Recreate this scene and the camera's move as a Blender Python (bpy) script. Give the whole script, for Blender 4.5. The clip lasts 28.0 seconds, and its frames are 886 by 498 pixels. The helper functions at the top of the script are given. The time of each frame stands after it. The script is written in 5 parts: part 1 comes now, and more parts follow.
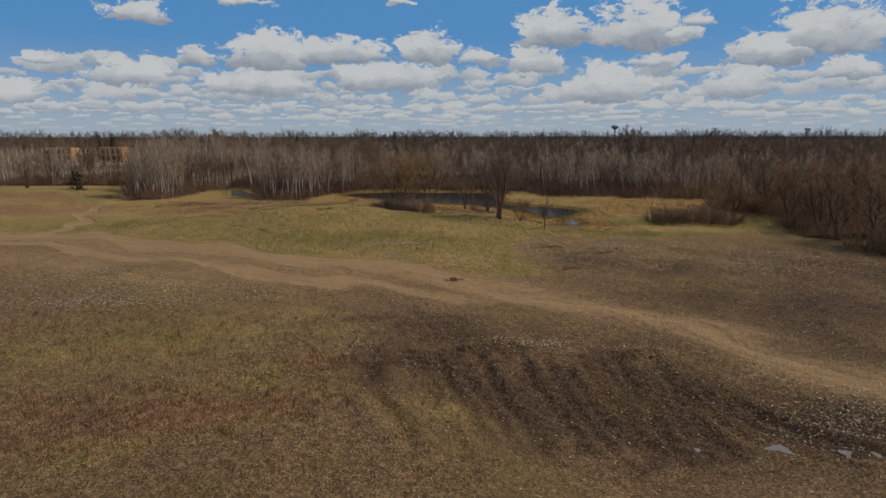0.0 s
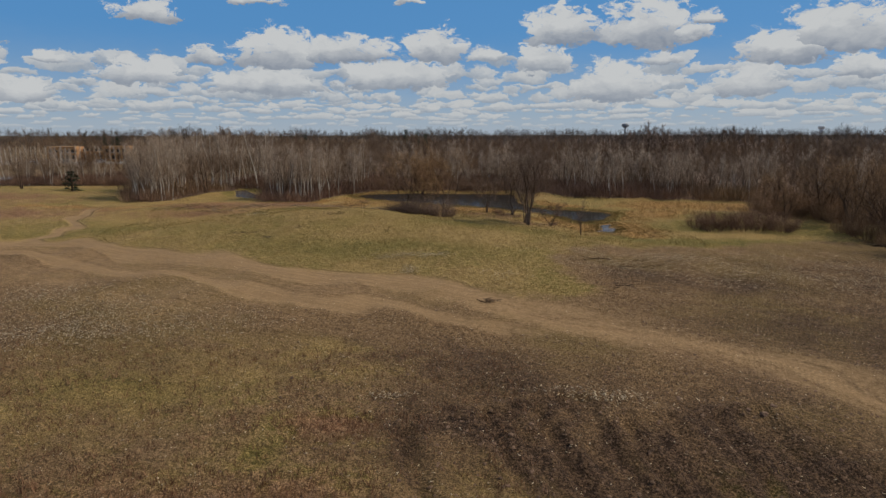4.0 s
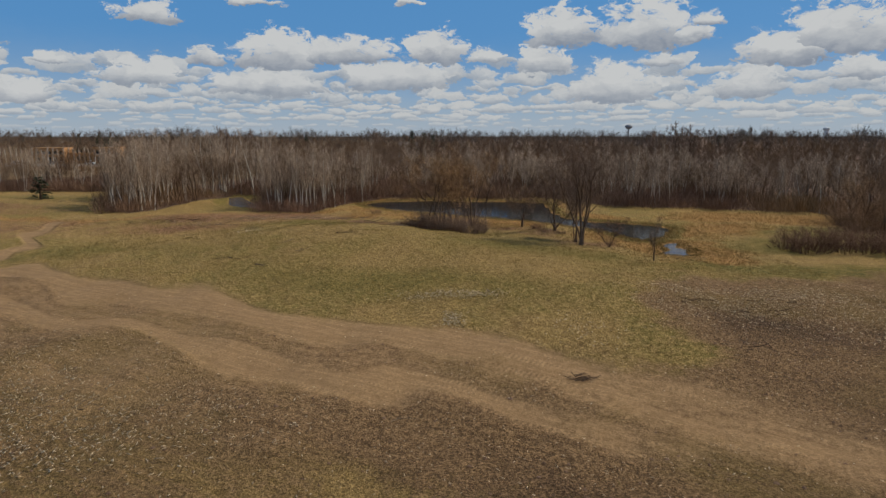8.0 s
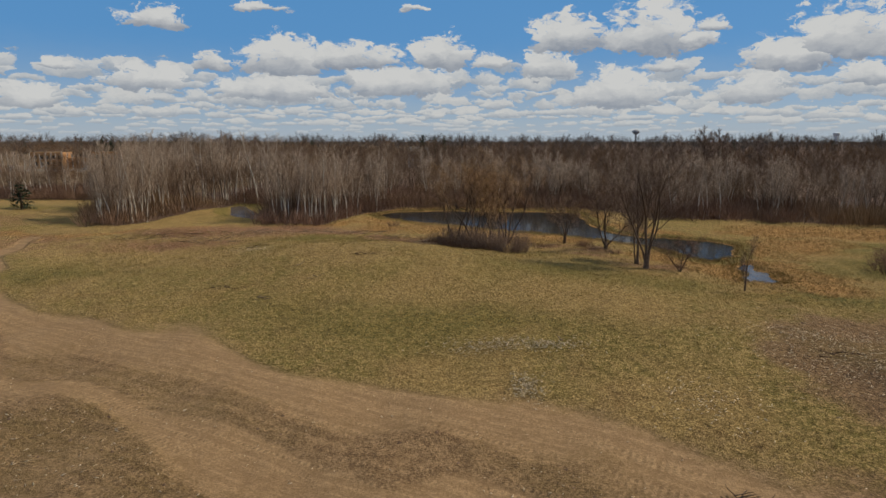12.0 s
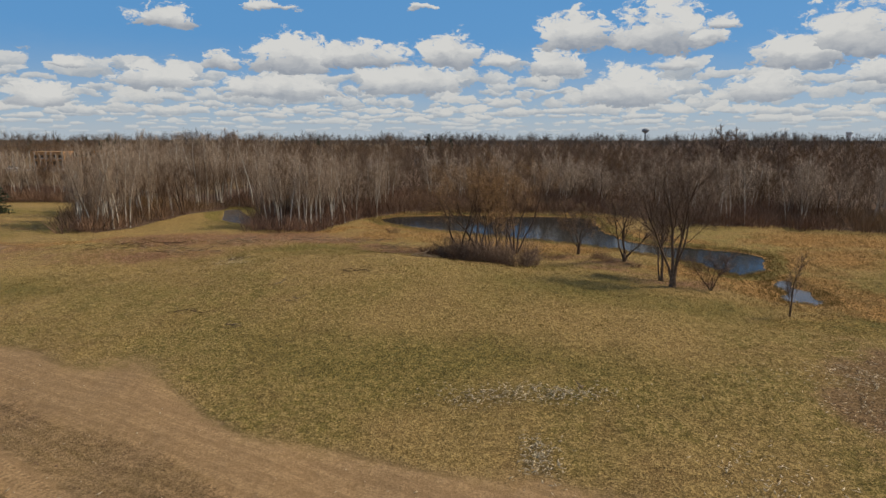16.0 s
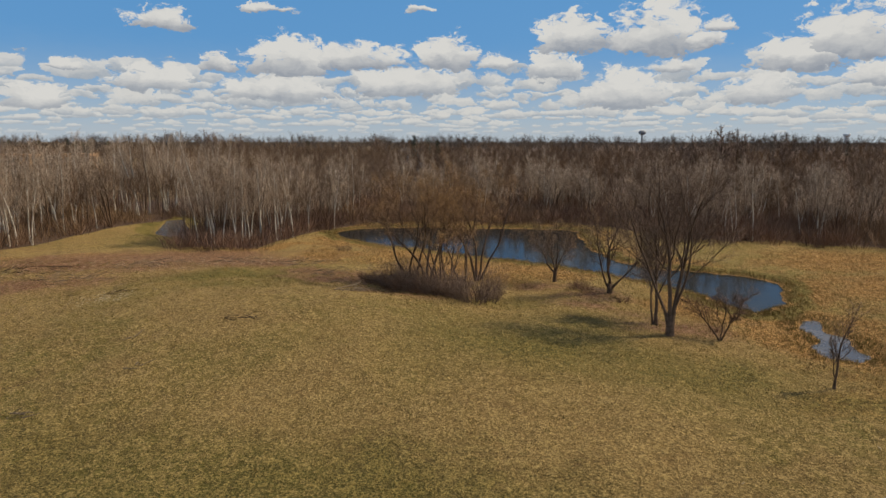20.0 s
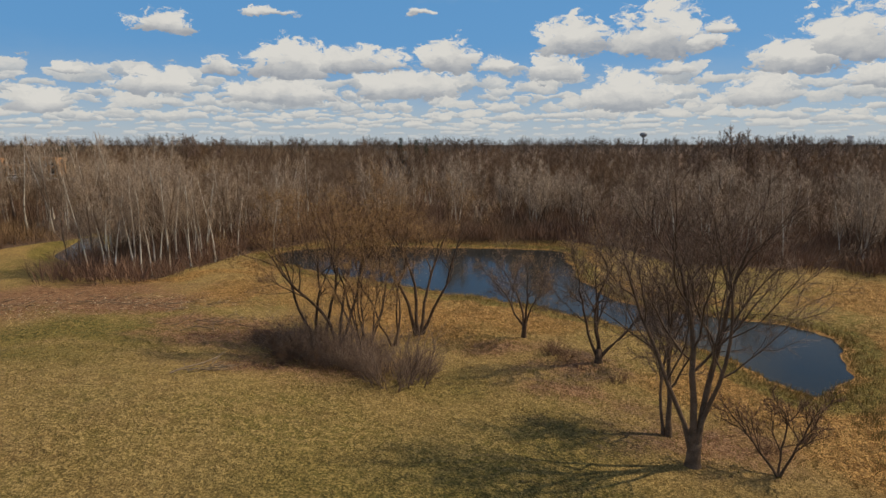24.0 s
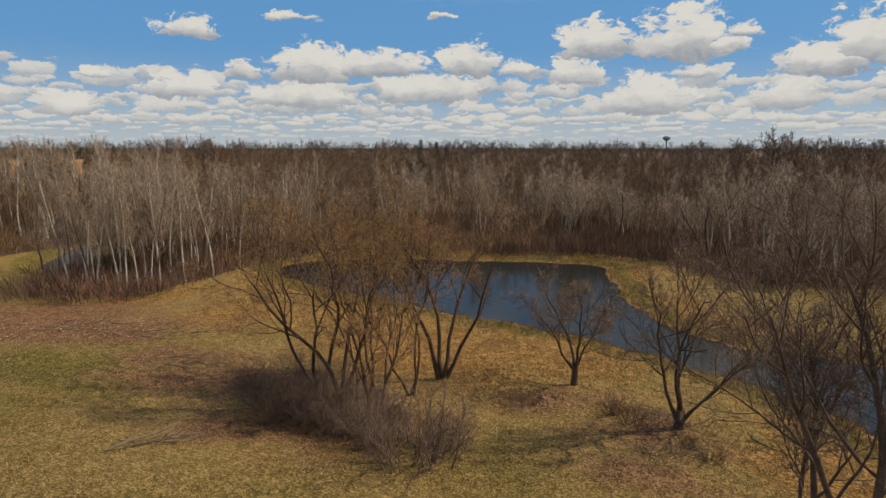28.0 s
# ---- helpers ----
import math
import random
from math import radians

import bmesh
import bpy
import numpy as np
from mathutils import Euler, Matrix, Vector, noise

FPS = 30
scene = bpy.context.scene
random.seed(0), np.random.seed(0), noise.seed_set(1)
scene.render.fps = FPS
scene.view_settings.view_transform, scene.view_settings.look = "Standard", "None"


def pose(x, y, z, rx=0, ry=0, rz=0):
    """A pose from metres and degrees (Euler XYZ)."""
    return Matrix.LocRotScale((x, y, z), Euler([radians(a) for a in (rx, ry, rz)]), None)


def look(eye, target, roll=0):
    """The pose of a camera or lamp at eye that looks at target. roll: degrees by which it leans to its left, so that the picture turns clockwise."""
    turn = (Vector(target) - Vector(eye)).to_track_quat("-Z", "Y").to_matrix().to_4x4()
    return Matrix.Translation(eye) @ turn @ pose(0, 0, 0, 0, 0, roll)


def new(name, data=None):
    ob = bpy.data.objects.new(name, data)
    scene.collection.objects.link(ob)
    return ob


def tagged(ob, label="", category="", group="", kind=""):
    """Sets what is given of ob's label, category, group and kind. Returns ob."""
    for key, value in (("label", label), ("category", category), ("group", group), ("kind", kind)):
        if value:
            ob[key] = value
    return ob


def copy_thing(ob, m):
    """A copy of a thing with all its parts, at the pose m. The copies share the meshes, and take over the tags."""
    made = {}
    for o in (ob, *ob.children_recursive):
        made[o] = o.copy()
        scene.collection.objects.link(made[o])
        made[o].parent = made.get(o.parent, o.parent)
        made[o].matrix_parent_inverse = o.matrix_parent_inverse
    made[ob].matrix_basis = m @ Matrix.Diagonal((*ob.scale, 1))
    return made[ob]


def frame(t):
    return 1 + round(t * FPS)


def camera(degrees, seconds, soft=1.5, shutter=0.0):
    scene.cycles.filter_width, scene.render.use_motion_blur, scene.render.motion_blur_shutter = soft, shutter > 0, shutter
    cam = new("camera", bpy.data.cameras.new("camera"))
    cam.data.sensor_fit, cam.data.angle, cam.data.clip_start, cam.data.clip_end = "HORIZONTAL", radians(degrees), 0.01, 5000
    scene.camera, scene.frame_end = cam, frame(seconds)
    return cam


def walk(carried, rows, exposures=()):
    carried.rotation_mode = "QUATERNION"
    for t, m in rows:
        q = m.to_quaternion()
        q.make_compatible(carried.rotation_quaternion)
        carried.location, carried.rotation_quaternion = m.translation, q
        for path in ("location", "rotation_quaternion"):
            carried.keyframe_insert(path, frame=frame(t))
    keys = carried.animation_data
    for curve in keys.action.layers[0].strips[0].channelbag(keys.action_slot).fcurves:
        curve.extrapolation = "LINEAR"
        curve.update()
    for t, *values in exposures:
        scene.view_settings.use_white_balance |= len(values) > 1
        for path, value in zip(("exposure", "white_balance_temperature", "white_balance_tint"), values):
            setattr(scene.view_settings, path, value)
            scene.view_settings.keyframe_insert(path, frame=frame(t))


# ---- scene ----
cam = camera(72.0, 28.0, 1.5)
PATH = [
    (0, (-0.21, -0.33, 13.72), (-0.17, 48.81, 4.52), -0.07),
    (0.5, (-0.46, -0.31, 13.55), (-0.54, 48.87, 4.51), -0.07),
    (1, (-0.66, -0.19, 13.40), (-0.89, 49.00, 4.44), -0.07),
    (1.5, (-0.84, 0.31, 13.37), (-1.21, 49.49, 4.32), -0.09),
    (2, (-1.09, 1.41, 13.37), (-1.55, 50.56, 4.22), -0.09),
    (2.5, (-1.40, 2.90, 13.31), (-1.92, 52.05, 4.16), -0.08),
    (3, (-1.73, 4.57, 13.30), (-2.27, 53.72, 4.12), -0.08),
    (3.5, (-2.01, 6.53, 13.44), (-2.60, 55.65, 4.14), -0.09),
    (5.5, (-3.80, 15.22, 13.37), (-4.33, 64.34, 4.10), -0.14),
    (6, (-4.39, 17.25, 13.25), (-4.88, 66.39, 4.05), -0.14),
    (6.5, (-4.95, 19.18, 13.23), (-5.46, 68.33, 4.04), -0.10),
    (7, (-5.51, 21.16, 13.26), (-6.03, 70.30, 4.04), -0.05),
    (7.5, (-6.02, 23.04, 13.29), (-6.57, 72.18, 4.07), -0.03),
    (8, (-6.51, 24.84, 13.30), (-7.10, 73.99, 4.09), -0.02),
    (8.5, (-7.06, 26.72, 13.28), (-7.65, 75.86, 4.08), -0.01),
    (9, (-7.68, 28.68, 13.23), (-8.22, 77.84, 4.08), 0.00),
    (9.5, (-8.24, 30.56, 13.19), (-8.81, 79.74, 4.15), 0.02),
    (10, (-8.73, 32.20, 13.19), (-9.38, 81.38, 4.23), 0.01),
    (10.5, (-9.17, 33.57, 13.21), (-9.90, 82.76, 4.27), 0.02),
    (11, (-9.53, 34.66, 13.17), (-10.34, 83.86, 4.26), 0.04),
    (11.5, (-9.79, 35.53, 13.10), (-10.67, 84.73, 4.23), 0.04),
    (12, (-10.00, 36.36, 13.04), (-10.95, 85.57, 4.23), 0.03),
    (12.5, (-10.13, 37.07, 13.11), (-11.28, 86.28, 4.30), 0.04),
    (14.5, (-9.81, 39.17, 13.25), (-11.56, 88.35, 4.36), 0.05),
    (15, (-9.70, 40.36, 13.27), (-11.45, 89.53, 4.35), 0.04),
    (15.5, (-9.60, 41.73, 13.30), (-11.29, 90.90, 4.37), 0.05),
    (16, (-9.47, 43.10, 13.30), (-11.06, 92.28, 4.38), 0.05),
    (16.5, (-9.34, 44.47, 13.36), (-10.86, 93.63, 4.37), 0.06),
    (17, (-9.15, 45.87, 13.42), (-10.67, 95.02, 4.35), 0.06),
    (17.5, (-8.82, 47.42, 13.39), (-10.34, 96.57, 4.37), 0.06),
    (18, (-8.31, 49.10, 13.34), (-9.84, 98.27, 4.42), 0.05),
    (18.5, (-7.63, 50.85, 13.34), (-9.15, 100.04, 4.45), 0.03),
    (19, (-6.81, 52.66, 13.33), (-8.26, 101.84, 4.44), 0.03),
    (19.5, (-5.90, 54.50, 13.27), (-7.30, 103.70, 4.46), 0.03),
    (20, (-5.02, 56.42, 13.25), (-6.40, 105.63, 4.49), 0.06),
    (20.5, (-4.32, 58.44, 13.30), (-5.62, 107.64, 4.52), 0.12),
    (21, (-3.68, 60.50, 13.34), (-4.89, 109.71, 4.58), 0.14),
    (21.5, (-3.12, 62.65, 13.43), (-4.21, 111.86, 4.65), 0.17),
    (23.5, (-0.67, 71.24, 13.20), (-2.00, 120.46, 4.52), -0.04),
    (24, (-0.31, 72.93, 13.18), (-1.81, 122.17, 4.63), -0.08),
    (24.5, (-0.21, 74.53, 13.17), (-1.79, 123.78, 4.71), -0.04),
    (25, (-0.25, 75.97, 13.12), (-1.91, 125.23, 4.73), -0.01),
    (25.5, (-0.41, 77.31, 13.04), (-2.28, 126.57, 4.67), 0.02),
    (26, (-0.59, 78.55, 12.94), (-2.77, 127.80, 4.58), 0.02),
    (26.5, (-0.76, 79.66, 12.86), (-3.19, 128.90, 4.54), 0.01),
    (27, (-0.93, 80.47, 12.84), (-3.52, 129.71, 4.56), 0.01),
    (27.5, (-1.07, 80.94, 12.87), (-3.84, 130.17, 4.59), 0.01),
    (28, (-1.19, 81.20, 12.89), (-4.25, 130.41, 4.60), 0.03),
]
walk(cam, [(t, look(eye, target, roll)) for t, eye, target, roll in PATH],
     exposures=[(0.0, -0.52, 6150, 10), (3.0, -0.45, 6200, 10), (8.0, -0.43, 6250, 10), (12.0, -0.37, 6400, 10), (16.0, -0.24, 6520, 10), (20.0, -0.2, 6620, 10), (28.0, -0.18, 6850, 10)])

# ---- world, sun ----
SUN_AZ, SUN_EL = radians(75), radians(45)      # azimuth from +y towards +x
sun_dir = Vector((math.sin(SUN_AZ) * math.cos(SUN_EL), math.cos(SUN_AZ) * math.cos(SUN_EL), math.sin(SUN_EL)))


class Nodes:
    """Short hand for building a node tree."""

    def __init__(self, tree):
        self.tree = tree
        tree.nodes.clear()

    def add(self, kind, **props):
        n = self.tree.nodes.new(kind)
        for key, value in props.items():
            setattr(n, key, value)
        return n

    def put(self, socket, value):
        if isinstance(value, bpy.types.NodeSocket):
            self.tree.links.new(value, socket)
        elif isinstance(value, (tuple, list)) and len(value) == 3 and socket.type == "RGBA":
            socket.default_value = (*value, 1)
        else:
            socket.default_value = value

    def math(self, op, a, b=None, c=None, clamp=False):
        n = self.add("ShaderNodeMath", operation=op, use_clamp=clamp)
        for i, v in enumerate((a, b, c)):
            if v is not None:
                self.put(n.inputs[i], v)
        return n.outputs[0]

    def mix(self, fac, a, b, blend="MIX"):
        n = self.add("ShaderNodeMix", data_type="RGBA", blend_type=blend)
        self.put(n.inputs[0], fac), self.put(n.inputs[6], a), self.put(n.inputs[7], b)
        return n.outputs[2]

    def ramp(self, fac, lo, hi, out_lo=0.0, out_hi=1.0, smooth=True):
        n = self.add("ShaderNodeMapRange", interpolation_type="SMOOTHSTEP" if smooth else "LINEAR")
        for i, v in enumerate((fac, lo, hi, out_lo, out_hi)):
            self.put(n.inputs[i], v)
        return n.outputs[0]

    def vec(self, x, y, z=0.0):
        n = self.add("ShaderNodeCombineXYZ")
        for i, v in enumerate((x, y, z)):
            self.put(n.inputs[i], v)
        return n.outputs[0]

    def noise(self, vector, scale, detail=4.0, rough=0.55, warp=0.0):
        n = self.add("ShaderNodeTexNoise")
        self.put(n.inputs["Vector"], vector)
        n.inputs["Scale"].default_value, n.inputs["Detail"].default_value = scale, detail
        n.inputs["Roughness"].default_value, n.inputs["Distortion"].default_value = rough, warp
        return n.outputs[0]


# cumulus clouds: azimuth, elevation of the flat base, half width, height (degrees)
CLOUDS_HIGH = [(-25.2, 9.3, 3.0, 1.5), (-17.1, 10.9, 2.6, 0.7), (-15.0, 6.3, 4.5, 2.9), (-9.6, 6.7, 6.1, 2.1), (-1.3, 7.0, 3.2, 2.6),
               (-21.1, 6.2, 1.9, 1.3), (10.0, 8.4, 3.6, 2.9), (17.1, 8.1, 4.6, 3.8), (22.0, 9.0, 1.5, 1.0), (20.5, 7.9, 2.2, 1.1),
               (27.6, 6.1, 4.2, 2.4), (31.0, 7.0, 4.6, 3.7), (-4.0, 11.3, 1.5, 0.5)]
CLOUDS_LOW = [(-26.3, 4.5, 3.4, 2.1), (-32.5, 5.6, 1.3, 0.6), (-34.6, 2.8, 2.6, 1.7), (8.3, 5.9, 3.1, 2.4), (14.4, 3.5, 4.2, 3.2),
              (18.1, 6.0, 1.7, 1.0), (25.3, 3.6, 2.8, 2.9), (32.7, 4.5, 2.2, 1.8), (-5.1, 4.6, 5.6, 2.7), (-16.1, 3.9, 5.4, 2.1), (3.1, 6.6, 1.8, 1.2)]


def build_world():
    world = bpy.data.worlds.new("sky")
    scene.world = world
    world.use_nodes = True
    k = Nodes(world.node_tree)
    sky = k.add("ShaderNodeTexSky", sky_type="NISHITA", sun_disc=False, sun_elevation=SUN_EL, sun_rotation=SUN_AZ,
                altitude=300.0, air_density=1.0, dust_density=0.6, ozone_density=2.0)
    d = k.add("ShaderNodeSeparateXYZ")
    k.put(d.inputs[0], k.add("ShaderNodeTexCoord").outputs["Generated"])
    x, y, z = d.outputs
    deg = 180 / math.pi
    az = k.math("MULTIPLY", k.math("ARCTAN2", x, y), deg)
    el = k.math("MULTIPLY", k.math("ARCSINE", z), deg)
    wob = k.noise(k.vec(k.math("MULTIPLY", az, 0.5), el, 3.0), 0.9, 4.0, 0.6)
    wob2 = k.noise(k.vec(k.math("MULTIPLY", az, 0.5), el, 11.0), 0.9, 4.0, 0.6)
    az = k.math("ADD", az, k.math("MULTIPLY", k.math("SUBTRACT", wob, 0.5), 3.4))
    el = k.math("ADD", el, k.math("MULTIPLY", k.math("MULTIPLY", k.math("SUBTRACT", wob2, 0.5), 1.5), k.ramp(el, 0.5, 4.0)))
    rough = k.noise(k.vec(k.math("MULTIPLY", az, 0.8), k.math("MULTIPLY", el, 1.15)), 1.35, 8.0, 0.66)
    puff = k.noise(k.vec(k.math("MULTIPLY", az, 0.8), k.math("MULTIPLY", el, 1.1), 5.0), 0.6, 4.0, 0.6)
    edge = k.math("ADD", k.math("MULTIPLY", k.math("SUBTRACT", rough, 0.5), 2.6), k.math("MULTIPLY", k.math("SUBTRACT", puff, 0.5), 2.4))

    def blobs(rows):
        best = shade = None
        for a, e, half, high in rows:
            da = k.math("DIVIDE", k.math("SUBTRACT", az, a), half)
            de = k.math("DIVIDE", k.math("SUBTRACT", el, e), high)
            under = k.math("MULTIPLY", k.math("MINIMUM", de, 0.0), 3.2)
            over = k.math("MAXIMUM", de, 0.0)
            r2 = k.math("ADD", k.math("MULTIPLY", da, da), k.math("ADD", k.math("MULTIPLY", over, over), k.math("MULTIPLY", under, under)))
            val = k.math("SUBTRACT", 1.0, r2)
            if best is None:
                best, shade = val, de
            else:
                here = k.math("GREATER_THAN", val, best)
                shade = k.math("ADD", k.math("MULTIPLY", de, here), k.math("MULTIPLY", shade, k.math("SUBTRACT", 1.0, here)))
                best = k.math("MAXIMUM", val, best)
        return best, shade

    hi, hi_h = blobs(CLOUDS_HIGH)
    lo, lo_h = blobs(CLOUDS_LOW)
    m_hi = k.ramp(k.math("ADD", k.math("MAXIMUM", hi, -1.5), edge), 0.05, 0.45)
    m_lo = k.ramp(k.math("ADD", k.math("MAXIMUM", lo, -1.5), edge), 0.05, 0.5)
    # crowded smaller clouds with flat bases, smaller and closer together towards the horizon

    def crowd(seed, cell, flat, lo_el, hi_el):
        u, v = k.math("ADD", k.math("DIVIDE", az, cell), seed), k.math("DIVIDE", el, cell * flat)
        cells = k.add("ShaderNodeTexVoronoi", voronoi_dimensions="2D", feature="F1")
        k.put(cells.inputs["Vector"], k.vec(u, v))
        cells.inputs["Scale"].default_value, cells.inputs["Randomness"].default_value = 1.0, 0.85
        mid, rnd = k.add("ShaderNodeSeparateXYZ"), k.add("ShaderNodeSeparateXYZ")
        k.put(mid.inputs[0], cells.outputs["Position"]), k.put(rnd.inputs[0], cells.outputs["Color"])
        du, dv = k.math("SUBTRACT", u, mid.outputs[0]), k.math("ADD", k.math("SUBTRACT", v, mid.outputs[1]), 0.12)
        size = k.math("MULTIPLY_ADD", rnd.outputs[0], 0.5, 0.26)
        billow = k.noise(k.vec(k.math("MULTIPLY", u, 2.8), k.math("MULTIPLY", v, 2.2), seed), 1.0, 7.0, 0.66)
        up, down = k.math("DIVIDE", k.math("MAXIMUM", dv, 0.0), 0.8), k.math("MULTIPLY", k.math("MINIMUM", dv, 0.0), 2.6)
        r2 = k.math("ADD", k.math("MULTIPLY", du, du), k.math("ADD", k.math("MULTIPLY", up, up), k.math("MULTIPLY", down, down)))
        val = k.math("SUBTRACT", 1.0, k.math("DIVIDE", r2, k.math("MULTIPLY", size, size)))
        val = k.math("ADD", val, k.math("MULTIPLY", k.math("SUBTRACT", billow, 0.5), 3.4))
        inside = k.math("MULTIPLY", k.ramp(el, lo_el - 0.9, lo_el + 0.3), k.ramp(el, hi_el - 0.4, hi_el + 1.3, 1.0, 0.0))
        val = k.math("ADD", val, k.math("MULTIPLY", k.math("SUBTRACT", inside, 1.0), 3.0))
        shine = k.math("ADD", k.ramp(dv, -0.28, 0.3), k.math("MULTIPLY", k.math("SUBTRACT", billow, 0.5), 1.6), None, True)
        return k.ramp(val, -0.1, 0.3), shine

    rows = [crowd(3.7, 3.9, 0.58, 3.2, 6.6), crowd(9.2, 2.9, 0.52, 2.3, 5.6), crowd(15.4, 2.1, 0.46, 1.4, 4.4), crowd(28.6, 1.5, 0.38, 0.5, 2.8)]

    def lit(h):
        return k.math("ADD", k.ramp(h, -0.3, 0.42), k.math("MULTIPLY", k.math("SUBTRACT", puff, 0.5), 1.3), None, True)

    grey, white = (0.46, 0.51, 0.58), (0.95, 0.95, 0.92)
    blue = k.mix(k.ramp(el, 0.0, 9.0), (0.55, 0.7, 0.86), (0.14, 0.45, 0.92))
    clear = k.mix(1.0, sky.outputs[0], (0.1, 0.1, 0.1), "MULTIPLY")
    clear = k.mix(k.ramp(el, 14.0, 40.0, 0.8, 0.2), clear, blue)
    # broken cloud overhead
    flat = k.math("DIVIDE", 1.0, k.math("MAXIMUM", z, 0.12))
    over = k.noise(k.vec(k.math("MULTIPLY", x, flat), k.math("MULTIPLY", y, flat)), 1.4, 5.0, 0.6)
    m_over = k.math("MULTIPLY", k.ramp(over, 0.47, 0.58), k.ramp(el, 12.0, 16.0))
    out = k.mix(m_over, clear, k.mix(k.ramp(over, 0.55, 0.72), (0.9, 0.9, 0.88), (0.5, 0.54, 0.6)))
    for m, shine in reversed(rows):
        out = k.mix(k.math("MULTIPLY", m, 0.92), out, k.mix(shine, (0.48, 0.55, 0.63), (0.9, 0.9, 0.87)))
    out = k.mix(m_lo, out, k.mix(lit(lo_h), grey, white))
    out = k.mix(m_hi, out, k.mix(lit(hi_h), (0.4, 0.45, 0.53), white))
    out = k.mix(k.ramp(el, 0.0, 2.0, 0.7, 0.0), out, (0.62, 0.7, 0.77))
    bg = k.add("ShaderNodeBackground")
    k.put(bg.inputs[0], out)
    k.put(bg.inputs[1], 0.8)
    k.tree.links.new(bg.outputs[0], k.add("ShaderNodeOutputWorld").inputs[0])


build_world()
sun = new("sun", bpy.data.lights.new("sun", "SUN"))
sun.data.energy, sun.data.angle, sun.data.color = 4.3, radians(0.6), (1.0, 0.845, 0.635)
sun.matrix_world = look((0, 0, 0), -sun_dir)

# ---- materials ----
def material(name, colours, scale=1.0, rough=0.85, bump=0.3, detail=6.0, island=0.0, spec=0.3, fine=9.0):
    """A rough natural surface: colours mixed by noise at two scales, varied by piece, with fine relief."""
    m = bpy.data.materials.new(name)
    m.use_nodes = True
    k = Nodes(m.node_tree)
    p = k.add("ShaderNodeNewGeometry").outputs["Position"]
    big, small = k.noise(p, scale, detail, 0.6), k.noise(p, scale * fine, 4.0, 0.65)
    fac = k.ramp(k.math("ADD", k.math("MULTIPLY", big, 0.6), k.math("MULTIPLY", small, 0.4)), 0.36, 0.64)
    colour = k.mix(fac, colours[0], colours[1])
    if len(colours) > 2:
        colour = k.mix(k.ramp(k.noise(p, scale * 0.4, 3.0), 0.5, 0.68), colour, colours[2])
    if island:
        r = k.add("ShaderNodeNewGeometry").outputs["Random Per Island"]
        colour = k.mix(1.0, colour, k.vec(*[k.math("MULTIPLY_ADD", r, island, 1 - island / 2)] * 3), "MULTIPLY")
    b = k.add("ShaderNodeBsdfPrincipled")
    k.put(b.inputs["Base Color"], colour)
    b.inputs["Roughness"].default_value, b.inputs["Specular IOR Level"].default_value = rough, spec
    if bump:
        n = k.add("ShaderNodeBump")
        n.inputs["Strength"].default_value, n.inputs["Distance"].default_value = bump, 0.05
        k.put(n.inputs["Height"], small)
        k.put(b.inputs["Normal"], n.outputs[0])
    k.tree.links.new(b.outputs[0], k.add("ShaderNodeOutputMaterial").inputs[0])
    return m


BARK_GREY = material("bark_grey", [(0.085, 0.055, 0.036), (0.18, 0.12, 0.08)], 3.0, 0.9, 0.6)
BARK_DARK = material("bark_dark", [(0.062, 0.038, 0.024), (0.135, 0.087, 0.055)], 3.0, 0.9, 0.6)
BARK_PALE = material("bark_pale", [(0.5, 0.46, 0.38), (0.76, 0.71, 0.61), (0.25, 0.21, 0.165)], 0.9, 0.8, 0.3)
TWIG_GREY = material("twig_grey", [(0.135, 0.09, 0.066), (0.225, 0.158, 0.115)], 0.4, 0.9, 0, island=0.5)
TWIG_PALE = material("twig_pale", [(0.26, 0.195, 0.14), (0.40, 0.31, 0.23)], 0.3, 0.9, 0, island=0.5)
TWIG_RUST = material("twig_rust", [(0.175, 0.098, 0.052), (0.28, 0.172, 0.095)], 0.4, 0.9, 0, island=0.5)
CATKIN = material("catkin", [(0.25, 0.148, 0.062), (0.38, 0.235, 0.1)], 0.6, 0.9, 0, island=0.6)
TWIG_RED = material("twig_red", [(0.125, 0.07, 0.043), (0.205, 0.122, 0.076)], 0.2, 0.9, 0, island=0.6)
THICKET = material("thicket", [(0.15, 0.09, 0.062), (0.25, 0.15, 0.10), (0.27, 0.175, 0.09)], 0.06, 0.95, 0, island=0.6)
WOODS_TRUNK = material("woods_trunk", [(0.09, 0.058, 0.037), (0.15, 0.1, 0.066), (0.23, 0.17, 0.118)], 0.12, 0.9, 0, island=0.6)
WOODS_TWIG = material("woods_twig", [(0.14, 0.088, 0.054), (0.245, 0.165, 0.105), (0.2, 0.11, 0.05)], 0.035, 0.9, 0, island=0.5)
# Bare far woods, greyed and paled: distance haze is put into the colour.
FAR_TWIG = material("far_twig", [(0.10, 0.076, 0.06), (0.165, 0.128, 0.1), (0.12, 0.084, 0.058)], 0.012, 0.9, 0, island=0.3)
NEEDLES = material("needles", [(0.022, 0.035, 0.018), (0.045, 0.062, 0.028)], 0.8, 0.8, 0, island=0.6)
STRAW = material("straw", [(0.29, 0.175, 0.06), (0.53, 0.35, 0.14), (0.2, 0.135, 0.05)], 0.5, 0.9, 0, island=0.6)
GRASS = material("grass", [(0.16, 0.125, 0.035), (0.31, 0.218, 0.076), (0.44, 0.31, 0.13)], 0.25, 0.9, 0, island=0.6)
CHIPS = material("chips", [(0.6, 0.47, 0.29), (0.85, 0.72, 0.5)], 2.0, 0.9, 0, island=0.7)
